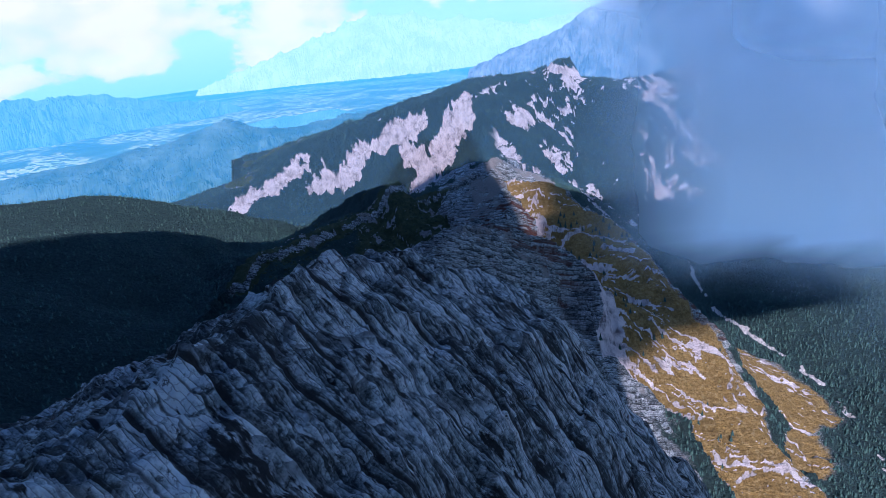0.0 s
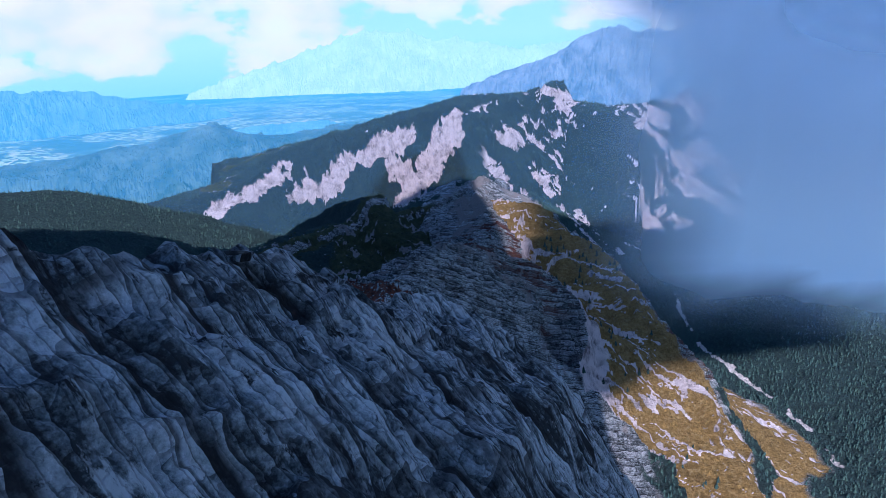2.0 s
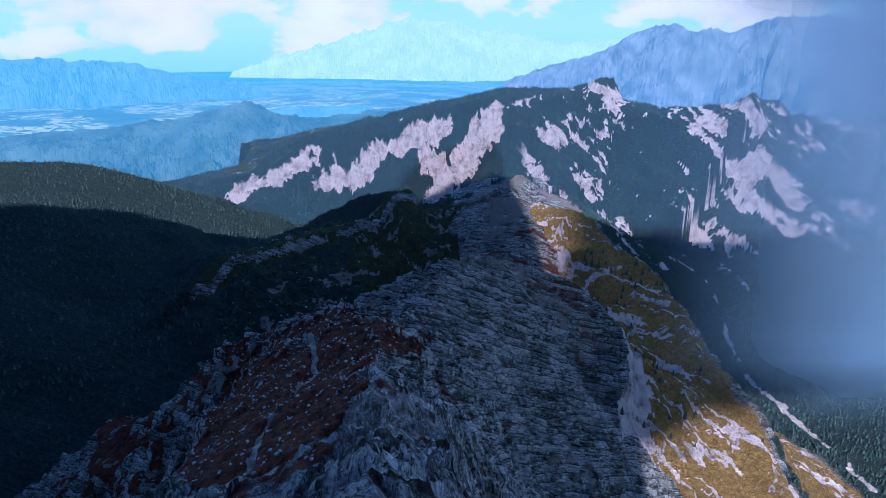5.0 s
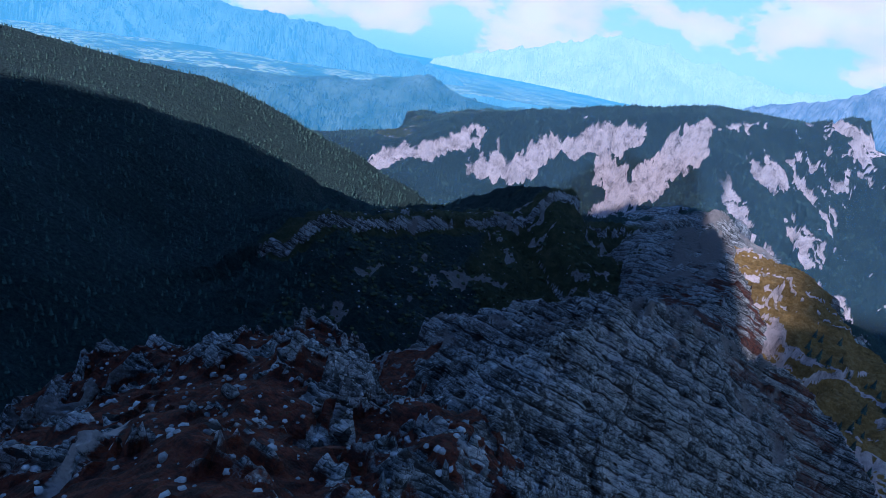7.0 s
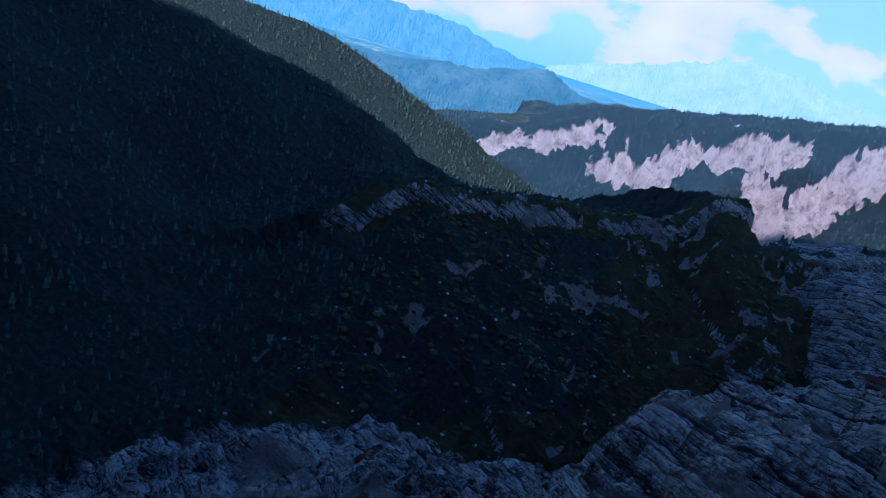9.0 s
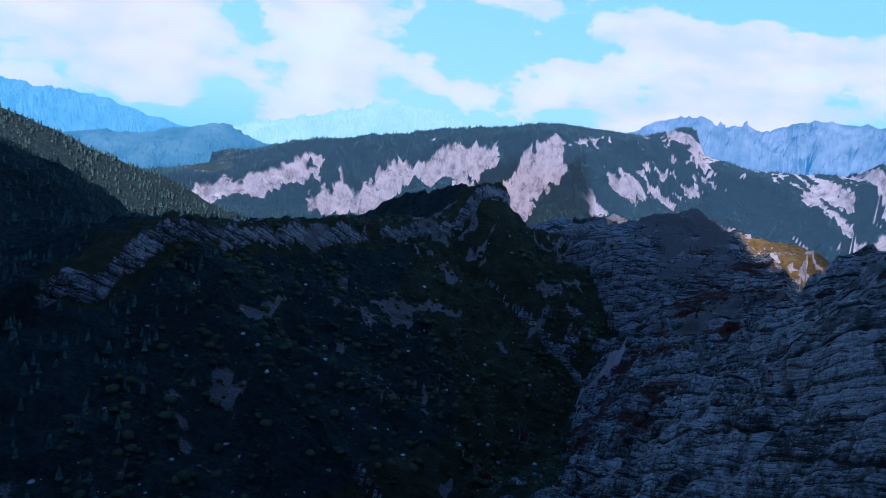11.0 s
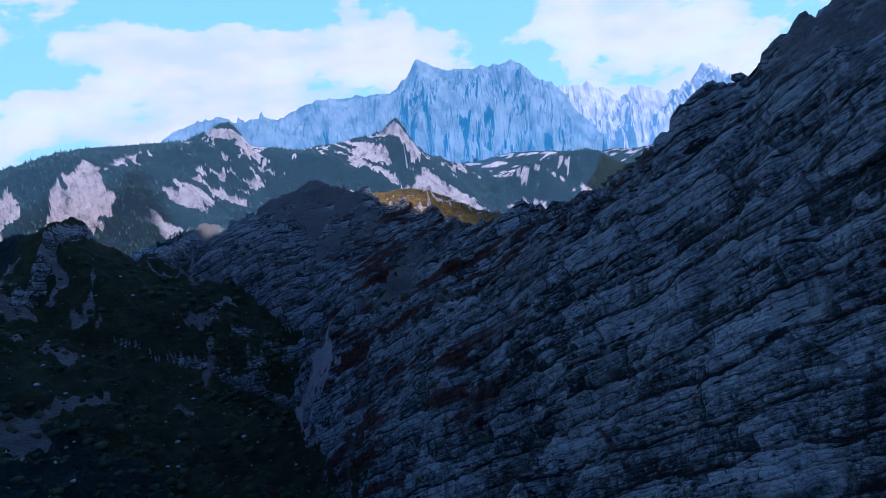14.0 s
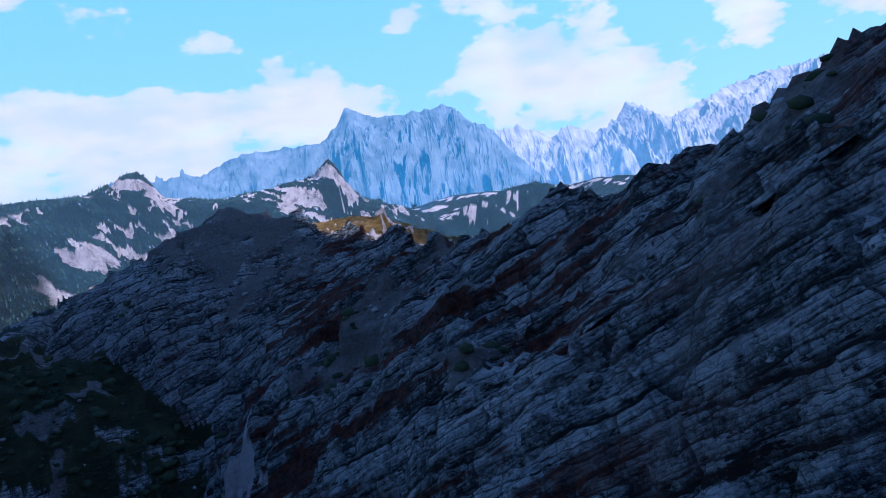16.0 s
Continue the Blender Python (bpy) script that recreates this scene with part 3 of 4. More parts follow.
last_i, last_j = len(GX) - 1, len(GY) - 1
sheet("mountain_ridge", col(-3.0), col(5.0), row(-1.0), row(26.0), MOUNTAIN, "shaded grey limestone ridge with tilted beds and sunlit grassy flank", "mountain ridge")
sheet("cirque", 0, col(-3.0), row(-1.0), row(26.0), MOUNTAIN, "dark shaded cirque with meadow, scree and conifer woods", "cirque")
sheet("valley", col(5.0), last_i, row(-1.0), row(26.0), MOUNTAIN, "deep forested valley with a pale gravel river bed", "valley")
sheet("hillside", 0, last_i, row(26.0), last_j, MOUNTAIN, "sunlit forested mountainside with pale pinkish cliffs", "mountainside")
sheet("ground", 0, last_i, 0, row(-1.0), MOUNTAIN, "bare rock slope behind the ridge", "ground")


def range_mesh(name, line, spread, drop, jag, seed, material, label, steps=620, across=56):
    """A far mountain range: a jagged crest with ribbed flanks, in step units."""
    pts = [Vector(p) for p in line]
    seg = [(b - a).length for a, b in zip(pts[:-1], pts[1:])]
    total = sum(seg)
    places = []
    for k in range(steps + 1):
        d = total * k / steps
        n = 0
        while n < len(seg) - 1 and d > seg[n]:
            d -= seg[n]
            n += 1
        places.append(pts[n].lerp(pts[n + 1], min(1, d / seg[n])))
    P = np.array(places)
    tx = np.gradient(P[:, 0])
    ty = np.gradient(P[:, 1])
    ln = np.hypot(tx, ty)
    nx, ny = ty / ln, -tx / ln
    kern = np.ones(25) / 25
    pad = lambda a: np.convolve(np.pad(a, 12, mode="edge"), kern, mode="valid")
    nx, ny = pad(nx), pad(ny)
    V = np.linspace(-1, 1, across * 2 + 1)
    V = np.sign(V) * np.abs(V) ** 1.3
    D = V[None, :] * spread
    PX, PY = P[:, :1] + nx[:, None] * D, P[:, 1:2] + ny[:, None] * D
    arc = np.linspace(0, total, steps + 1)[:, None] + 0 * D
    crest = P[:, 2:3] + jag * np.exp(-6.0 * np.abs(V))[None, :] * (0.6 * ridged(arc, arc * 0, 1.9 / spread, 5, seed, 0.42) + 0.20 * ridged(arc, arc * 0, 9.0 / spread, 4, seed + 40, 0.6))
    wob = 0.42 * spread * fbm(PX, PY, 1.5 / spread, 4, seed + 3)
    ribs = 1.7 * ridged(arc + 0.35 * wob + 0.5 * np.abs(D), D * 0.75 + 0.6 * wob, 2.1 / spread, 7, seed + 9, 0.56) + 0.5 * ridged(arc - 0.4 * np.abs(D) + wob, D * 1.0, 5.0 / spread, 5, seed + 15, 0.6)
    PZ = crest - drop * np.abs(V)[None, :] ** 1.05 + ribs * drop * 0.15 * np.minimum(1, np.abs(V)[None, :] * 3) + drop * 0.03 * (fbm(PX, PY, 7.0 / spread, 5, seed + 21, 0.6) + ridged(arc + wob, D * 1.0, 11.0 / spread, 4, seed + 31, 0.6)) * np.minimum(1, np.abs(V)[None, :] * 6)
    co = np.stack([PX, PY, PZ], -1).reshape(-1, 3) * S
    k = np.arange(co.shape[0]).reshape(PX.shape)
    quads = np.stack([k[:-1, :-1], k[:-1, 1:], k[1:, 1:], k[1:, :-1]], -1).reshape(-1, 4)
    me = bpy.data.meshes.new(name)
    me.from_pydata(co.tolist(), [], quads.tolist())
    me.materials.append(material)
    return tagged(new(name, me), label, "mountain range", kind="structure")


# The massif's darker rock colour paints in shade, the far peaks' paler one sunlight.
BLUE = painted_haze_material("hazy blue rock", (0.10, 0.115, 0.13), (0.05, 0.31, 0.62), 0.48, 0.05)
PALE_BLUE = painted_haze_material("sunlit rock in haze", (0.27, 0.24, 0.25), (0.16, 0.42, 0.74), 0.50, 0.05)
WOODED_HAZE = painted_haze_material("wooded hills in blue haze", (0.022, 0.045, 0.036), (0.07, 0.36, 0.62), 0.40, 0.03)
CYAN = painted_haze_material("hills in bright haze", (0.06, 0.10, 0.09), (0.16, 0.54, 0.84), 0.72, 0.015)
CYAN_FAR = painted_haze_material("faint mountains in bright haze", (0.3, 0.3, 0.3), (0.50, 0.83, 0.95), 0.86, 0.01)


def plain_material():
    m = Nodes("fields and woods with painted haze")
    woods = m.ramp(m.noise(0.012, 7, 0.7), (0.42, (0.02, 0.045, 0.03)), (0.56, (0.06, 0.10, 0.05)))
    cells = m.add("ShaderNodeTexVoronoi")
    m.put(cells.inputs["Vector"], m.pos(0.022, (1, 1, 0.2)))
    sep = m.add("ShaderNodeSeparateColor")
    m.put(sep.inputs[0], cells.outputs["Color"])
    open_land = m.math("MULTIPLY", m.ramp(m.noise(0.006, 4, 0.6), (0.45, (0, 0, 0)), (0.52, (1, 1, 1))), m.ramp(sep.outputs[0], (0.45, (0, 0, 0)), (0.5, (1, 1, 1))))
    land_ = m.mix(open_land, woods, m.ramp(sep.outputs[1], (0.2, (0.35, 0.42, 0.16)), (0.8, (0.62, 0.55, 0.32))))
    m.put(m.bsdf.inputs["Base Color"], land_)
    # Haze painted in: a blue glow takes over the land's colour with distance.
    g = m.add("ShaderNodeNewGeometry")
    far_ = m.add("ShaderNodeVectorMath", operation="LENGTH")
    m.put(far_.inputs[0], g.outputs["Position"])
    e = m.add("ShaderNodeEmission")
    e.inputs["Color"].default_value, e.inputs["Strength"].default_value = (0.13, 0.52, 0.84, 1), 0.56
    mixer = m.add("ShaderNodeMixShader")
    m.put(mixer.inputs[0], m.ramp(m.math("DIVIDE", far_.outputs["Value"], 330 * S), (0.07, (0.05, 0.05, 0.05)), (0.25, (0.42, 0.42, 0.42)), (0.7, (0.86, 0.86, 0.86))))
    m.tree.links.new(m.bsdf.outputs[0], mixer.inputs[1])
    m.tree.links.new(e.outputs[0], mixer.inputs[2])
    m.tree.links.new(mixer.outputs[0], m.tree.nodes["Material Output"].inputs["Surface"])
    return m.mat


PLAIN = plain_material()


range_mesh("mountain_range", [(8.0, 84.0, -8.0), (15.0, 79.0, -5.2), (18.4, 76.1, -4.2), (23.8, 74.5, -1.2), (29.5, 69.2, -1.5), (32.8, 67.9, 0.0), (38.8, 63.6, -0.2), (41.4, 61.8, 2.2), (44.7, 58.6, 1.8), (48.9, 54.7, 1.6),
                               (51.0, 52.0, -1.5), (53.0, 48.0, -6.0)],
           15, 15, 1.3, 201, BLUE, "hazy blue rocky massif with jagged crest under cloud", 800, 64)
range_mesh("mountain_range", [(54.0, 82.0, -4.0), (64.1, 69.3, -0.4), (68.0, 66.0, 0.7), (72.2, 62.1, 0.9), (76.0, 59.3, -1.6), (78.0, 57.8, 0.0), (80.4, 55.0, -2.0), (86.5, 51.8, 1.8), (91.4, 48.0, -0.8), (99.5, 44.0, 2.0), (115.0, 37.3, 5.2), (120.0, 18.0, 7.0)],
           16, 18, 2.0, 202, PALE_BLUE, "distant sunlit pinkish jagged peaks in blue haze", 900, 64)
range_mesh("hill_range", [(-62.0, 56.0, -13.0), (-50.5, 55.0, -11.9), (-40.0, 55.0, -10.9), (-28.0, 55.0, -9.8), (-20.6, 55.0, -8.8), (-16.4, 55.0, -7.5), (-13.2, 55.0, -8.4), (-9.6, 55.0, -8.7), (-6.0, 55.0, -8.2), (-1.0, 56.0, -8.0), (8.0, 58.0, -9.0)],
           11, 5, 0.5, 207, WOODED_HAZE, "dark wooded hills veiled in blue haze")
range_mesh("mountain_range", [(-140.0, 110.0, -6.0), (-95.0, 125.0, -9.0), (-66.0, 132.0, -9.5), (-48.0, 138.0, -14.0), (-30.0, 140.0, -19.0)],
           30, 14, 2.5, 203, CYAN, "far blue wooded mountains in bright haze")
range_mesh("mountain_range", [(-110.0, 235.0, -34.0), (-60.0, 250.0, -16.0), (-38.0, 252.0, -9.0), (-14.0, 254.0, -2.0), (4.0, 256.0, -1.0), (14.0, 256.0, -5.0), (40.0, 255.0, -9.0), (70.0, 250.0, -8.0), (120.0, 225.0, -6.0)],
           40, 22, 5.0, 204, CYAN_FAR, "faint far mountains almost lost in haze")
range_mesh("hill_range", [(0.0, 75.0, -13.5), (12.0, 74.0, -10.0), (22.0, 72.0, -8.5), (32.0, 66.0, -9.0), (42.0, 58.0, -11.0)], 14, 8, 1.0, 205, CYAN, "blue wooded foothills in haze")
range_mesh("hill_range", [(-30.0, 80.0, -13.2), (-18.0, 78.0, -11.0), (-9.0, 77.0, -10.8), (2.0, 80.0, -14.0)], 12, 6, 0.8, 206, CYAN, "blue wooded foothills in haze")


def plain_mesh():
    """The far lowland, falling gently away to the horizon."""
    az = np.radians(np.linspace(-100, 130, 150))
    R = np.concatenate([np.linspace(24, 120, 90), np.linspace(125, 330, 50)])
    A, RR = np.meshgrid(az, R)
    PX, PY = RR * np.sin(A), 3.5 + RR * np.cos(A)
    PZ = -11.6 - 0.055 * np.maximum(RR - 33, 0) + 0.9 * fbm(PX, PY, 0.09, 4, 301) * step(24, 50, RR) * step(160, 60, RR)
    inside = (PX > GX[0]) & (PX < GX[-1]) & (PY > GY[0]) & (PY < GY[-1])
    PZ = np.where(inside, np.minimum(PZ, -14.5), PZ)
    k = np.arange(PX.size).reshape(PX.shape)
    quads = np.stack([k[:-1, :-1], k[1:, :-1], k[1:, 1:], k[:-1, 1:]], -1).reshape(-1, 4)
    me = bpy.data.meshes.new("lowland")
    me.from_pydata((np.stack([PX, PY, PZ], -1).reshape(-1, 3) * S).tolist(), [], quads.tolist())
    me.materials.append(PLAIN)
    return tagged(new("lowland", me), "far wooded lowland with fields in bright blue haze", "lowland", kind="structure")


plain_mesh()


def sky_ring():
    """The sky near the horizon: bright haze, blue above, banks of cumulus."""
    m = Nodes("sky with cumulus")
    for n in list(m.tree.nodes):
        if n.type == "BSDF_PRINCIPLED":
            m.tree.nodes.remove(n)
    g = m.add("ShaderNodeNewGeometry")
    sep = m.add("ShaderNodeSeparateXYZ")
    m.put(sep.inputs[0], g.outputs["Position"])
    up = m.math("DIVIDE", sep.outputs["Z"], 330 * S)
    air = m.ramp(m.math("ADD", up, 0.12), (0.0, (0.30, 0.70, 0.90)), (0.10, (0.55, 0.86, 0.95)), (0.22, (0.46, 0.79, 0.91)), (0.40, (0.36, 0.72, 0.90)))
    puffs = m.noise(1.0 / (80 * S), 10, 0.56, (1, 1, 1.9))
    shape = m.math("ADD", puffs, m.ramp(m.math("ADD", up, 0.12), (0.0, (0, 0, 0)), (0.09, (0.02, 0.02, 0.02)), (0.15, (0.13, 0.13, 0.13)), (0.26, (0.06, 0.06, 0.06)), (0.40, (0.02, 0.02, 0.02))))
    white = m.ramp(m.noise(1.0 / (40 * S), 5, 0.5, (1, 1, 2.5)), (0.35, (0.80, 0.80, 0.82)), (0.52, (1.0, 0.88, 0.80)), (0.68, (1.0, 0.95, 0.90)))
    colour = m.mix(m.ramp(shape, (0.545, (0, 0, 0)), (0.575, (0.75, 0.75, 0.75)), (0.64, (1, 1, 1))), air, white)
    e = m.add("ShaderNodeEmission")
    m.put(e.inputs["Color"], colour)
    e.inputs["Strength"].default_value = 0.56
    m.tree.links.new(e.outputs[0], m.tree.nodes["Material Output"].inputs["Surface"])
    bm = bmesh.new()
    n = 72
    ways = [radians(-85 + 220 * k / n) for k in range(n + 1)]
    lo = [bm.verts.new((330 * S * math.sin(a), 330 * S * math.cos(a), -45 * S)) for a in ways]
    hi = [bm.verts.new((330 * S * math.sin(a), 330 * S * math.cos(a), 105 * S)) for a in ways]
    for k in range(n):
        bm.faces.new((lo[k], lo[k + 1], hi[k + 1], hi[k]))
    me = bpy.data.meshes.new("sky_backdrop")
    bm.to_mesh(me)
    bm.free()
    me.materials.append(m.mat)
    return tagged(new("sky_backdrop", me), "bright blue sky with banks of white cumulus cloud", "sky", kind="structure")


sky_ring()


# ---- mist ----
def mist_material(name, colour, thick, scale):
    m = Nodes(name)
    m.bsdf.inputs["Base Color"].default_value = (*colour, 1)
    m.bsdf.inputs["Roughness"].default_value = 1.0
    tr = m.add("ShaderNodeBsdfTranslucent")
    tr.inputs["Color"].default_value = (*colour, 1)
    body = m.add("ShaderNodeMixShader")
    body.inputs[0].default_value = 0.5
    m.tree.links.new(m.bsdf.outputs[0], body.inputs[1])
    m.tree.links.new(tr.outputs[0], body.inputs[2])
    clear = m.add("ShaderNodeBsdfTransparent")
    cloud = m.ramp(m.noise(scale, 5, 0.5), (0.3, (0, 0, 0)), (0.7, (1, 1, 1)))
    dens = m.math("ADD", m.math("MULTIPLY", m.attr("dense"), 1.3), m.math("MULTIPLY", m.math("SUBTRACT", cloud, 0.6), 0.5))
    alpha = m.math("MULTIPLY", m.add_clamp(m.math("MULTIPLY", dens, m.attr("dense"))), thick)
    mixer = m.add("ShaderNodeMixShader")
    m.put(mixer.inputs[0], alpha)
    m.tree.links.new(clear.outputs[0], mixer.inputs[1])
    m.tree.links.new(body.outputs[0], mixer.inputs[2])
    m.tree.links.new(mixer.outputs[0], m.tree.nodes["Material Output"].inputs["Surface"])
    return m.mat


def mist(name, centre, half, turn, bend, material, label, seed, n=40, form="bank"):
    """A veil of cloud: a wavy sheet that thins out towards its ragged edges."""
    u, v = np.meshgrid(np.linspace(-1, 1, n), np.linspace(-1, 1, n))
    d = bend * fbm(u * 2, v * 2, 1.0, 3, seed)
    c, s_ = math.cos(radians(turn)), math.sin(radians(turn))
    PX = centre[0] + u * half[0] * c - d * s_
    PY = centre[1] + u * half[0] * s_ + d * c
    PZ = centre[2] + v * half[1]
    edge = step(1.0, 0.6, np.abs(u)) * step(1.0, 0.6, np.abs(v))
    if form == "bank":
        edge = edge * step(1.0, 0.74, (u ** 4 + v ** 4) ** 0.25 + 0.10 * fbm(u, v, 2.2, 4, seed + 5))
    elif form == "wisp":
        edge = step(1.0, 0.35, np.hypot(u, v))
    dense = edge
    k = np.arange(n * n).reshape(n, n)
    quads = np.stack([k[:-1, :-1], k[:-1, 1:], k[1:, 1:], k[1:, :-1]], -1).reshape(-1, 4)
    me = bpy.data.meshes.new(name)
    me.from_pydata((np.stack([PX, PY, PZ], -1).reshape(-1, 3) * S).tolist(), [], quads.tolist())
    at = me.attributes.new("dense", "FLOAT", "POINT")
    at.data.foreach_set("value", dense.ravel().astype(np.float32))
    me.polygons.foreach_set("use_smooth", np.ones(len(quads), dtype=bool))
    me.materials.append(material)
    return tagged(new(name, me), label, "cloud", kind="stuff")


MIST = mist_material("pale blue mist", (0.66, 0.78, 0.90), 1.0, 0.02)
THIN = mist_material("thin mist", (0.66, 0.78, 0.90), 0.98, 0.05)
# HAZE goes on added sheets whose blue tint stands in for hazy air.
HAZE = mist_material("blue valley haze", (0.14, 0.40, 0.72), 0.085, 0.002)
for k, (cx, cy, cz, hx, hz, veil, form) in enumerate(((8.2, 6.4, -0.7, 7.5, 3.4, MIST, "bank"), (8.7, 7.2, 0.2, 7.7, 3.0, MIST, "bank"), (5.4, 4.4, 1.25, 4.7, 2.4, MIST, "bank"),
                                                      (2.9, 1.75, -0.1, 2.3, 2.1, THIN, "wisp"), (4.3, 2.7, 0.1, 3.6, 2.6, THIN, "wisp"), (9.0, 9.5, 1.4, 8.6, 2.6, MIST, "bank"))):
    mist("cloud", (cx, cy, cz), (hx, hz), 0, 0.15, veil, "pale blue drifting mist hanging over the valley", 400 + k, form=form)
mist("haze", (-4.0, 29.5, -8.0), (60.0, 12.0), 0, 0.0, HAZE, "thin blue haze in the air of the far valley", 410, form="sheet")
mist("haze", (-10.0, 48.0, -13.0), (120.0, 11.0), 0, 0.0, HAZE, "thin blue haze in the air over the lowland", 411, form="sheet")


# ---- the summit behind, whose shadow lies on the ridge ----
def summit():
    xs = np.concatenate([np.linspace(-46, -6, 60), np.linspace(-5.5, 1.2, 90)])
    crest = np.interp(xs, [-46, -34, -24, -17, -12, -9, -6, -3, -2.0, -1.5, -1.0, -0.6, 0.2, 0.9, 1.2], [4.0, 9.0, 11.5, 12.6, 14.0, 16.5, 19.5, 21.0, 18.5, 15.0, 13.0, 11.4, 10.8, 9.4, 5.0])
    crest = crest + 0.5 * ridged(xs, xs * 0, 0.5, 4, 501) * step(0.0, -4.0, xs)
    depth = np.linspace(0, 1, 24)
    PX = xs[:, None] + 0 * depth
    PY = -7.0 - 9.0 * depth[None, :] + 0.3 * fbm(PX, PX * 0 + depth * 9, 0.8, 3, 505)
    PZ = -14 + (crest[:, None] + 14) * np.sin(math.pi * np.minimum(1, depth * 1.02))[None, :] ** 0.6
    k = np.arange(PX.size).reshape(PX.shape)
    quads = np.stack([k[:-1, :-1], k[1:, :-1], k[1:, 1:], k[:-1, 1:]], -1).reshape(-1, 4)
    me = bpy.data.meshes.new("summit")
    me.from_pydata((np.stack([PX, PY, PZ], -1).reshape(-1, 3) * S).tolist(), [], quads.tolist())
    me.materials.append(MOUNTAIN)
    return tagged(new("summit", me), "bare grey limestone summit behind the ridge", "mountain", kind="structure")


summit()


# ---- woods, stones and shrubs ----
def height_at(x, y):
    i = np.clip(np.searchsorted(GX, x) - 1, 0, len(GX) - 2)
    j = np.clip(np.searchsorted(GY, y) - 1, 0, len(GY) - 2)
    u, v = (x - GX[i]) / (GX[i + 1] - GX[i]), (y - GY[j]) / (GY[j + 1] - GY[j])
    return (Z[j, i] * (1 - u) + Z[j, i + 1] * u) * (1 - v) + (Z[j + 1, i] * (1 - u) + Z[j + 1, i + 1] * u) * v


def mask_at(mask, x, y):
    i = np.clip(np.searchsorted(GX, x), 0, len(GX) - 1)
    j = np.clip(np.searchsorted(GY, y), 0, len(GY) - 1)
    return mask[j, i]


def plain_material_of(name, dark, light, scale, rough=0.9):
    m = Nodes(name)
    island = m.add("ShaderNodeNewGeometry").outputs["Random Per Island"]
    tone = m.math("ADD", m.math("MULTIPLY", m.noise(scale, 5, 0.7), 0.7), m.math("MULTIPLY", island, 0.4))
    m.put(m.bsdf.inputs["Base Color"], m.ramp(tone, (0.3, dark), (0.75, light)))
    m.bsdf.inputs["Roughness"].default_value = rough
    m.put(m.bsdf.inputs["Normal"], m.bump(m.noise(scale * 3, 6, 0.7), 0.7, 0.15))
    return m.mat


NEEDLES = plain_material_of("conifer needles", (0.010, 0.028, 0.030), (0.045, 0.085, 0.068), 1.5)
AUTUMN = plain_material_of("larch needles turning gold", (0.10, 0.07, 0.02), (0.22, 0.14, 0.04), 1.5)
SHRUB = plain_material_of("dwarf pine", (0.012, 0.025, 0.014), (0.04, 0.055, 0.025), 3.0)
STONE = plain_material_of("weathered limestone", (0.10, 0.11, 0.12), (0.42, 0.45, 0.46), 3.5)
BARK = plain_material_of("bark", (0.05, 0.035, 0.025), (0.12, 0.09, 0.07), 6.0)
rng = np.random.default_rng(7)


def scatter(n, x0, x1, y0, y1, mask, least=0.5):
    x, y = rng.uniform(x0, x1, n), rng.uniform(y0, y1, n)
    keep = mask_at(mask, x, y) > least
    return x[keep], y[keep]


def joined(name, co, tris, material, label, category):
    me = bpy.data.meshes.new(name)
    me.vertices.add(len(co))
    me.vertices.foreach_set("co", co.ravel())
    me.loops.add(tris.size)
    me.loops.foreach_set("vertex_index", tris.ravel())
    me.polygons.add(len(tris))
    me.polygons.foreach_set("loop_start", np.arange(0, tris.size, 3))
    me.update(calc_edges=True)
    me.materials.append(material)
    return tagged(new(name, me), label, category, kind="stuff")


def conifer_shape(tiers=3, sides=5):
    """Tapered tiers of boughs: points and triangles of one small conifer, one step high."""
    co, tris = [], []
    for k in range(tiers):
        low, top, r = 0.08 + k * 0.28, 0.08 + k * 0.28 + 0.42, 0.26 * (1 - k * 0.27)
        base = len(co)
        for q in range(sides):
            a = math.tau * (q + 0.5 * k) / sides
            co.append((r * math.cos(a), r * math.sin(a), low + 0.05 * (q % 2)))
        co.append((0, 0, min(1.0, top)))
        tris += [(base + q, base + (q + 1) % sides, base + sides) for q in range(sides)]
    return np.array(co), np.array(tris)


def forest(name, x, y, low, high, material, label):
    shape, tris = conifer_shape()
    n = len(x)
    h = rng.uniform(low, high, n)
    turn = rng.uniform(0, math.tau, n)
    wide = h * rng.uniform(0.75, 1.25, n)
    c, s_ = np.cos(turn)[:, None], np.sin(turn)[:, None]
    px = x[:, None] + (shape[:, 0] * c - shape[:, 1] * s_) * wide[:, None]
    py = y[:, None] + (shape[:, 0] * s_ + shape[:, 1] * c) * wide[:, None]
    pz = height_at(x, y)[:, None] - 0.01 + shape[:, 2] * h[:, None]
    co = np.stack([px, py, pz], -1).reshape(-1, 3) * S
    return joined(name, co, (tris[None] + (np.arange(n) * len(shape))[:, None, None]).reshape(-1, 3), material, label, "forest")


woods_only = wood * (1 - gravel)
x, y = scatter(26000, 4.6, 20.0, 5.0, 30.0, woods_only, 0.55)
forest("conifer_forest", x, y, 0.07, 0.15, NEEDLES, "dense dark green conifer forest on the valley floor")
x, y = scatter(24000, -13.0, 26.0, 25.0, 41.0, woods_only, 0.55)
forest("conifer_forest", x, y, 0.07, 0.14, NEEDLES, "conifer forest over the sunlit far mountainside")
x, y = scatter(9000, -20.0, -4.5, 10.0, 26.0, woods_only, 0.6)
forest("conifer_forest", x, y, 0.07, 0.14, NEEDLES, "conifer forest on the half shaded hill")
x, y = scatter(1500, 3.4, 7.5, 9.0, 24.0, gold, 0.4)
keep = rng.random(len(x)) < step(-6.0, -9.5, height_at(x, y)) * 0.7 + 0.05
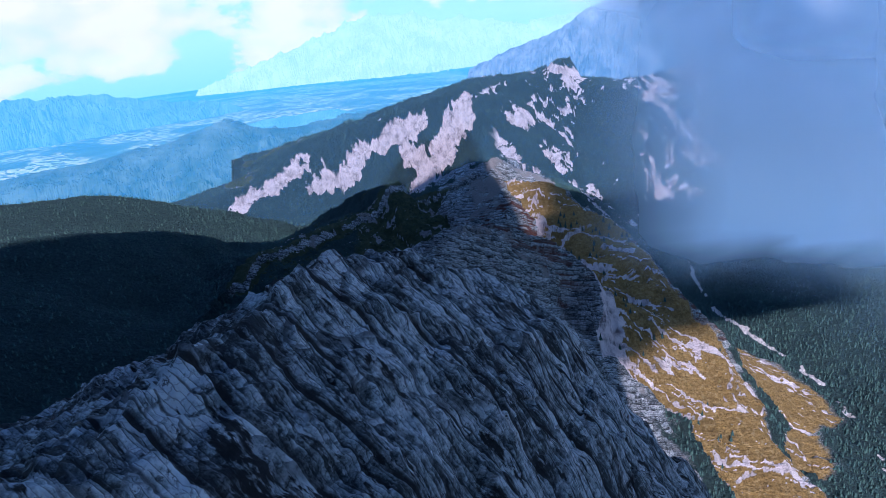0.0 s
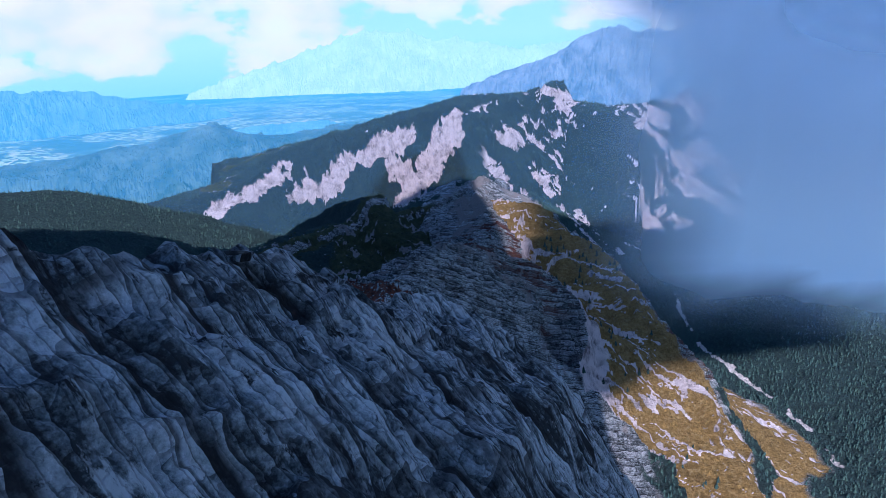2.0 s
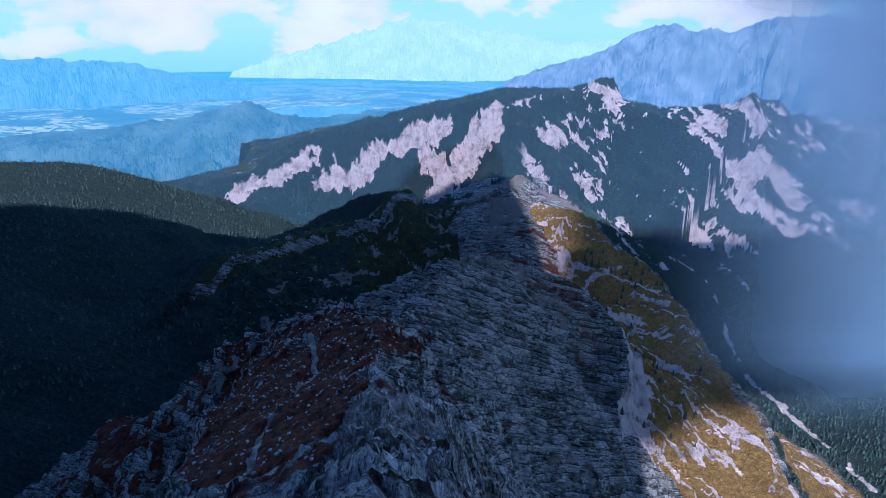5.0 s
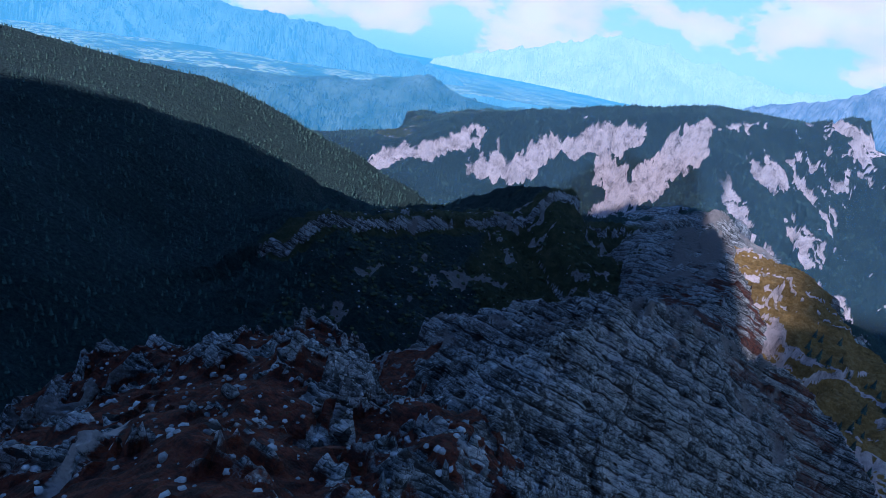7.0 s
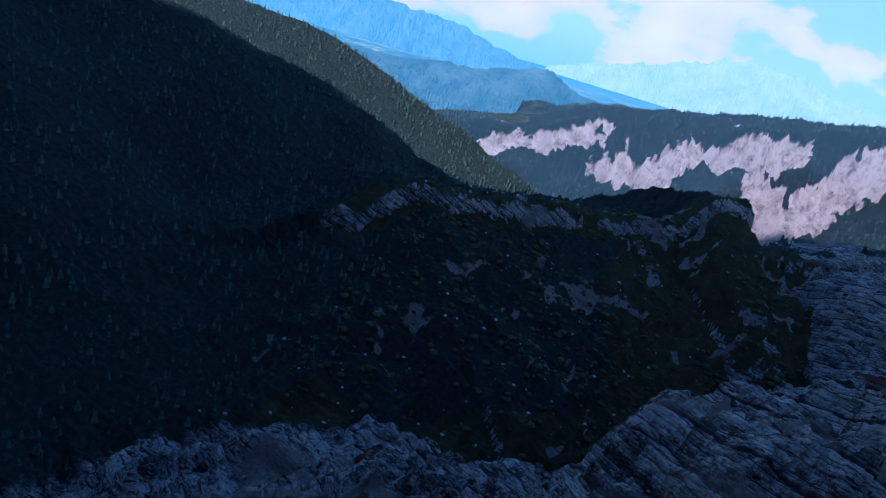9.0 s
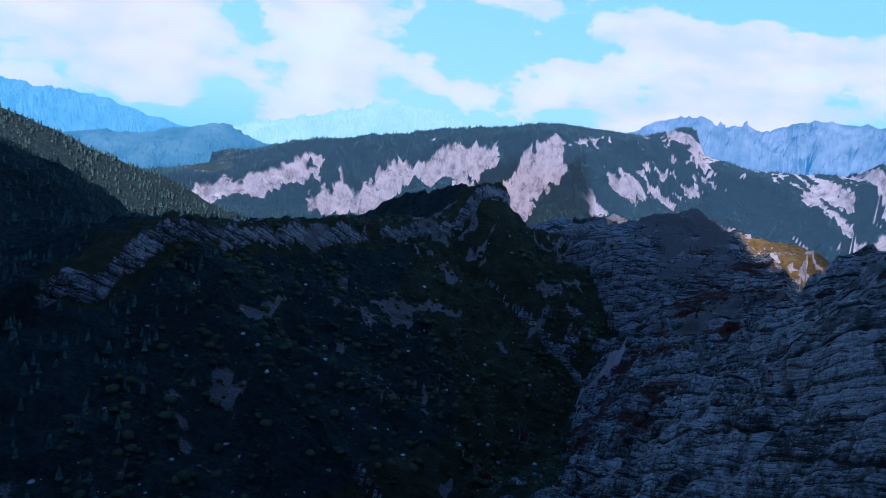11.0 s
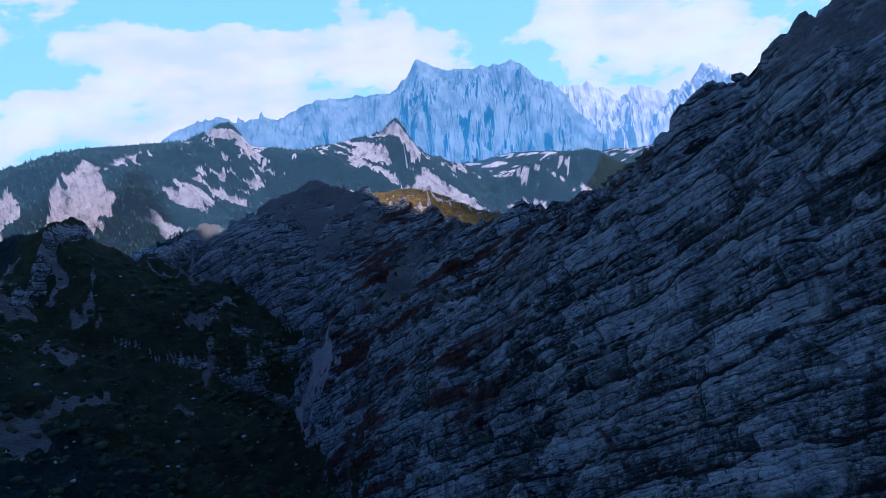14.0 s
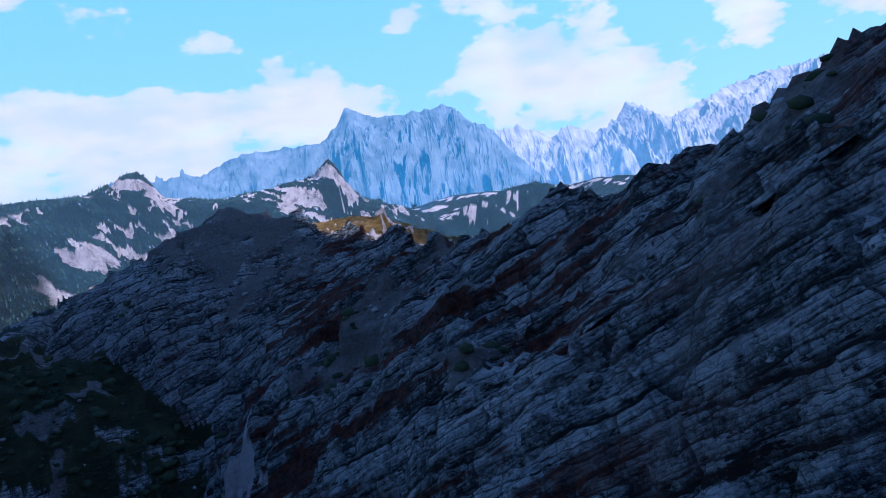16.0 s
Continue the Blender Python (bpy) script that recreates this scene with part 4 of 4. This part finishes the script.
forest("larch_grove", x[keep], y[keep], 0.05, 0.11, AUTUMN, "scattered gold and green larches on the grassy flank")


def blob_shape(seed, rough, rings=4, sides=7):
    """A knobbly closed lump of unit size."""
    bm = bmesh.new()
    bmesh.ops.create_icosphere(bm, subdivisions=1, radius=1.0)
    for v in bm.verts:
        n = v.co.normalized()
        v.co = n * (1 + rough * noise.noise(n * 1.7 + Vector((seed * 3.1, 0, 0))) + 0.5 * rough * noise.noise(n * 4.1 + Vector((0, seed * 2.3, 0))))
    bmesh.ops.triangulate(bm, faces=bm.faces)
    co = np.array([tuple(v.co) for v in bm.verts])
    tris = np.array([[v.index for v in f.verts] for f in bm.faces])
    bm.free()
    return co, tris


def lumps(name, x, y, low, high, flat, material, label, category, rough=0.55):
    n = len(x)
    size = low + (high - low) * rng.random(n) ** 2.5
    co, tris, start = [], [], 0
    shapes = [blob_shape(k, rough) for k in range(5)]
    hz = height_at(x, y)
    for k in range(n):
        sc, tr = shapes[k % 5]
        a = rng.uniform(0, math.tau)
        m = np.array([[math.cos(a), -math.sin(a), 0], [math.sin(a), math.cos(a), 0], [0, 0, 1]])
        p = (sc * (1.0, rng.uniform(0.6, 1.0), flat * rng.uniform(0.7, 1.2))) @ m.T * size[k]
        co.append(p + (x[k], y[k], hz[k] + 0.15 * size[k]))
        tris.append(tr + start)
        start += len(sc)
    return joined(name, np.concatenate(co) * S, np.concatenate(tris), material, label, category)


x, y = scatter(5200, -2.6, 1.2, 5.0, 10.8, np.maximum(red, 0.6 * on_ridge), 0.5)
lumps("stones", x, y, 0.004, 0.018, 0.6, STONE, "pale limestone stones scattered over red heath", "stones")
x, y = scatter(5200, -5.0, 1.5, 14.0, 22.0, np.maximum(turf, scree), 0.35)
keep = rng.random(len(x)) < 0.25 + 0.6 * (mask_at(n1, x, y) > 0.1)
lumps("dwarf_pines", x[keep], y[keep], 0.02, 0.075, 0.6, SHRUB, "dark dwarf pine shrubs dotted over the cirque floor", "shrubs")
x, y = scatter(1100, -5.0, 2.5, 12.0, 22.0, np.maximum(scree, turf), 0.3)
lumps("stones", x, y, 0.008, 0.035, 0.6, STONE, "grey boulders and rubble below the shaded rock face", "stones")


def boulder(seed, rough=0.5):
    """One weathered block: a lump with flattened sides and worn edges."""
    bm = bmesh.new()
    bmesh.ops.create_icosphere(bm, subdivisions=2, radius=1.0)
    r = random.Random(seed)
    cuts = [(Vector((r.uniform(-1, 1), r.uniform(-1, 1), r.uniform(-0.6, 1))).normalized(), r.uniform(0.35, 0.6)) for _ in range(10)]
    for v in bm.verts:
        v.co *= 1 + 0.25 * noise.noise(v.co * 1.5 + Vector((seed, 0, 0)))
        for n, d in cuts:
            over = v.co.dot(n) - d
            if over > 0:
                v.co -= n * over * 0.92
    me = bpy.data.meshes.new("boulder")
    bm.to_mesh(me)
    bm.free()
    me.materials.append(MOUNTAIN)
    return me


BOULDERS = [boulder(k) for k in range(8)]
x, y = scatter(900, -2.2, 0.9, 5.6, 10.4, np.maximum(red, 0.55 * on_ridge), 0.5)
hz = height_at(x, y)
for k in range(min(150, len(x))):
    size = 0.012 + 0.04 * rng.random() ** 2.5
    ob = new("boulder", BOULDERS[k % 8])
    ob.matrix_world = Matrix.LocRotScale(Vector((x[k], y[k], hz[k] + 0.2 * size)) * S, Euler((rng.uniform(-0.3, 0.3), rng.uniform(-0.3, 0.3), rng.uniform(0, 6.28))),
                                         Vector((size, size * rng.uniform(0.6, 1.0), size * rng.uniform(0.6, 1.0))) * S)
    tagged(ob, "pale weathered limestone boulder lying on red heath", "boulder", "boulders on the heath")


def part(name, me, parent, place, label=""):
    """One mesh as a part of a thing."""
    ob = new(name, me)
    ob.parent = parent
    ob.matrix_local = place
    if label:
        tagged(ob, label)
    return ob


def outcrop(seed):
    """Upright fractured blocks standing close together in the heath."""
    r = random.Random(seed)
    base = new("rock_outcrop", None)
    for k in range(7):
        tall = r.uniform(0.4, 1.0)
        place = Matrix.LocRotScale(Vector((r.uniform(-1, 1), r.uniform(-0.5, 0.5), 0.1)), Euler((r.uniform(-0.25, 0.25), r.uniform(-0.2, 0.5), r.uniform(0, 6.28))),
                                   Vector((r.uniform(0.35, 0.7), r.uniform(0.3, 0.55), tall)))
        part("block", BOULDERS[(seed + k) % 8], base, place)
    return tagged(base, "pale fractured limestone outcrop standing in red heath", "outcrop", "outcrops on the heath")


x, y = scatter(600, -2.4, 0.2, 8.0, 10.2, np.maximum(red, 0.6 * on_ridge), 0.5)
hz = height_at(x, y)
kinds = [outcrop(k) for k in range(4)]
for k in reversed(range(min(34, len(x)))):
    size = rng.uniform(0.02, 0.05)
    m = Matrix.LocRotScale(Vector((x[k], y[k], hz[k] - 0.012)) * S, Euler((0, 0, rng.uniform(0, 6.28))), Vector((size, size, size)) * S)
    if k < 4:
        kinds[k].matrix_world = m
    else:
        copy_thing(kinds[k % 4], m)


def conifer():
    """A small mountain conifer: tapered trunk and drooping tiers of boughs."""
    base = new("conifer", None)
    r = random.Random(5)
    bm = bmesh.new()
    bmesh.ops.create_cone(bm, cap_ends=True, segments=6, radius1=0.035, radius2=0.008, depth=0.9, matrix=Matrix.Translation((0, 0, 0.4)))
    me = bpy.data.meshes.new("trunk")
    bm.to_mesh(me)
    bm.free()
    me.materials.append(BARK)
    part("trunk", me, base, Matrix())
    bm = bmesh.new()
    for tier in range(7):
        z0, rad = 0.1 + tier * 0.125, 0.27 * (1 - tier / 7.6)
        for q in range(8):
            a = math.tau * (q + 0.5 * (tier % 2)) / 8 + r.uniform(-0.2, 0.2)
            ln = rad * r.uniform(0.7, 1.2)
            p = [(0, 0, z0 + 0.2), (ln * math.cos(a - 0.3) * 0.8, ln * math.sin(a - 0.3) * 0.8, z0 + 0.03), (ln * math.cos(a), ln * math.sin(a), z0 - 0.02),
                 (ln * math.cos(a + 0.3) * 0.8, ln * math.sin(a + 0.3) * 0.8, z0 + 0.03), (0, 0, z0 + 0.02)]
            v = [bm.verts.new(c) for c in p]
            for f in ((0, 1, 2), (0, 2, 3), (4, 2, 1), (4, 3, 2)):
                bm.faces.new([v[n] for n in f])
    me = bpy.data.meshes.new("crown")
    bm.to_mesh(me)
    bm.free()
    me.materials.append(NEEDLES)
    part("crown", me, base, Matrix(), "dark green drooping boughs")
    return tagged(base, "small dark green conifer on the golden grassy flank", "tree", "conifers on the flank")


first = conifer()
x, y = scatter(4000, 3.0, 7.6, 11.0, 21.5, sunny, 0.6)
keep = (mask_at(n1, x, y) > 0.12) & (np.abs(height_at(x, y) - mask_at(Z, x, y)) < 0.2)
x, y = x[keep][:70], y[keep][:70]
hz = height_at(x, y)
for k in reversed(range(len(x))):
    tall = rng.uniform(0.12, 0.24)
    m = Matrix.LocRotScale(Vector((x[k], y[k], hz[k] - 0.015)) * S, Euler((0, 0, rng.uniform(0, 6.28))), Vector((tall, tall, tall)) * S)
    if k == 0:
        first.matrix_world = m
    else:
        copy_thing(first, m)


# ---- ledges: loose-edged blocks of the tilted beds, parts of the ridge ----
def ledge_mesh(seed):
    r = random.Random(seed)
    bm = bmesh.new()
    rings = []
    for k, (sx, sy, z) in enumerate(((0.50, 0.50, -0.6), (0.50, 0.49, 0.18), (0.44, 0.38, 0.5))):
        ring = []
        for ax, ay in ((-1, -1), (-0.2, -1.08), (0.45, -0.95), (1, -0.8), (1.05, 0.6), (0.3, 1.0), (-0.4, 0.92), (-1.0, 0.7)):
            ring.append(bm.verts.new((ax * sx * r.uniform(0.85, 1.1), ay * sy * r.uniform(0.8, 1.15), z + r.uniform(-0.08, 0.08) * (k > 0))))
        rings.append(ring)
    for lo, hi in zip(rings[:-1], rings[1:]):
        for k in range(8):
            bm.faces.new((lo[k], lo[(k + 1) % 8], hi[(k + 1) % 8], hi[k]))
    bm.faces.new(rings[-1])
    bmesh.ops.triangulate(bm, faces=bm.faces)
    me = bpy.data.meshes.new("rock_slab")
    bm.to_mesh(me)
    bm.free()
    me.materials.append(MOUNTAIN)
    return me


def CREST_X(y):
    return float(np.interp(y, [p[1] for p in CREST], [p[0] for p in CREST]))


LEDGES = [ledge_mesh(k) for k in range(8)]
ridge_ob = bpy.data.objects["mountain_ridge"]
bedding = Vector(BED).normalized()
spots = []
for x0, x1, y0, y1, n in ((-1.5, 0.6, 12.2, 17.0, 190), (-0.6, 0.9, 0.9, 3.6, 70), (-0.4, 0.8, 9.0, 12.0, 40)):
    x, y = scatter(n * 4, x0, x1, y0, y1, bare, 0.3)
    spots += list(zip(x[:n], y[:n]))
for k, (x, y) in enumerate(spots[:298]):
    e = 0.03
    z, zx, zy = (float(height_at(np.array([a]), np.array([c]))[0]) for a, c in ((x, y), (x + e, y), (x, y + e)))
    normal = Vector((-(zx - z) / e, -(zy - z) / e, 1)).normalized()
    if normal.z < 0.35 or (12 < y < 17 and x > CREST_X(y) - 0.35):
        continue
    along = bedding.cross(normal).normalized()
    turn = Matrix((along, normal.cross(along), normal)).transposed()
    size = Vector((rng.uniform(0.12, 0.30), rng.uniform(0.03, 0.07), rng.uniform(0.03, 0.05))) * (0.45 if y < 4 else 1.0)
    ends = [Vector((x, y, z)) + along * (0.5 * size.x * f) for f in (-1, 1)]
    if max(p.z - float(height_at(np.array([p.x]), np.array([p.y]))[0]) for p in ends) > 0.05:
        continue
    ob = new("rock_slab", LEDGES[k % 8])
    ob.parent = ridge_ob
    ob.matrix_world = Matrix.LocRotScale(Vector((x, y, z)) * S, turn.to_quaternion(), size * S)
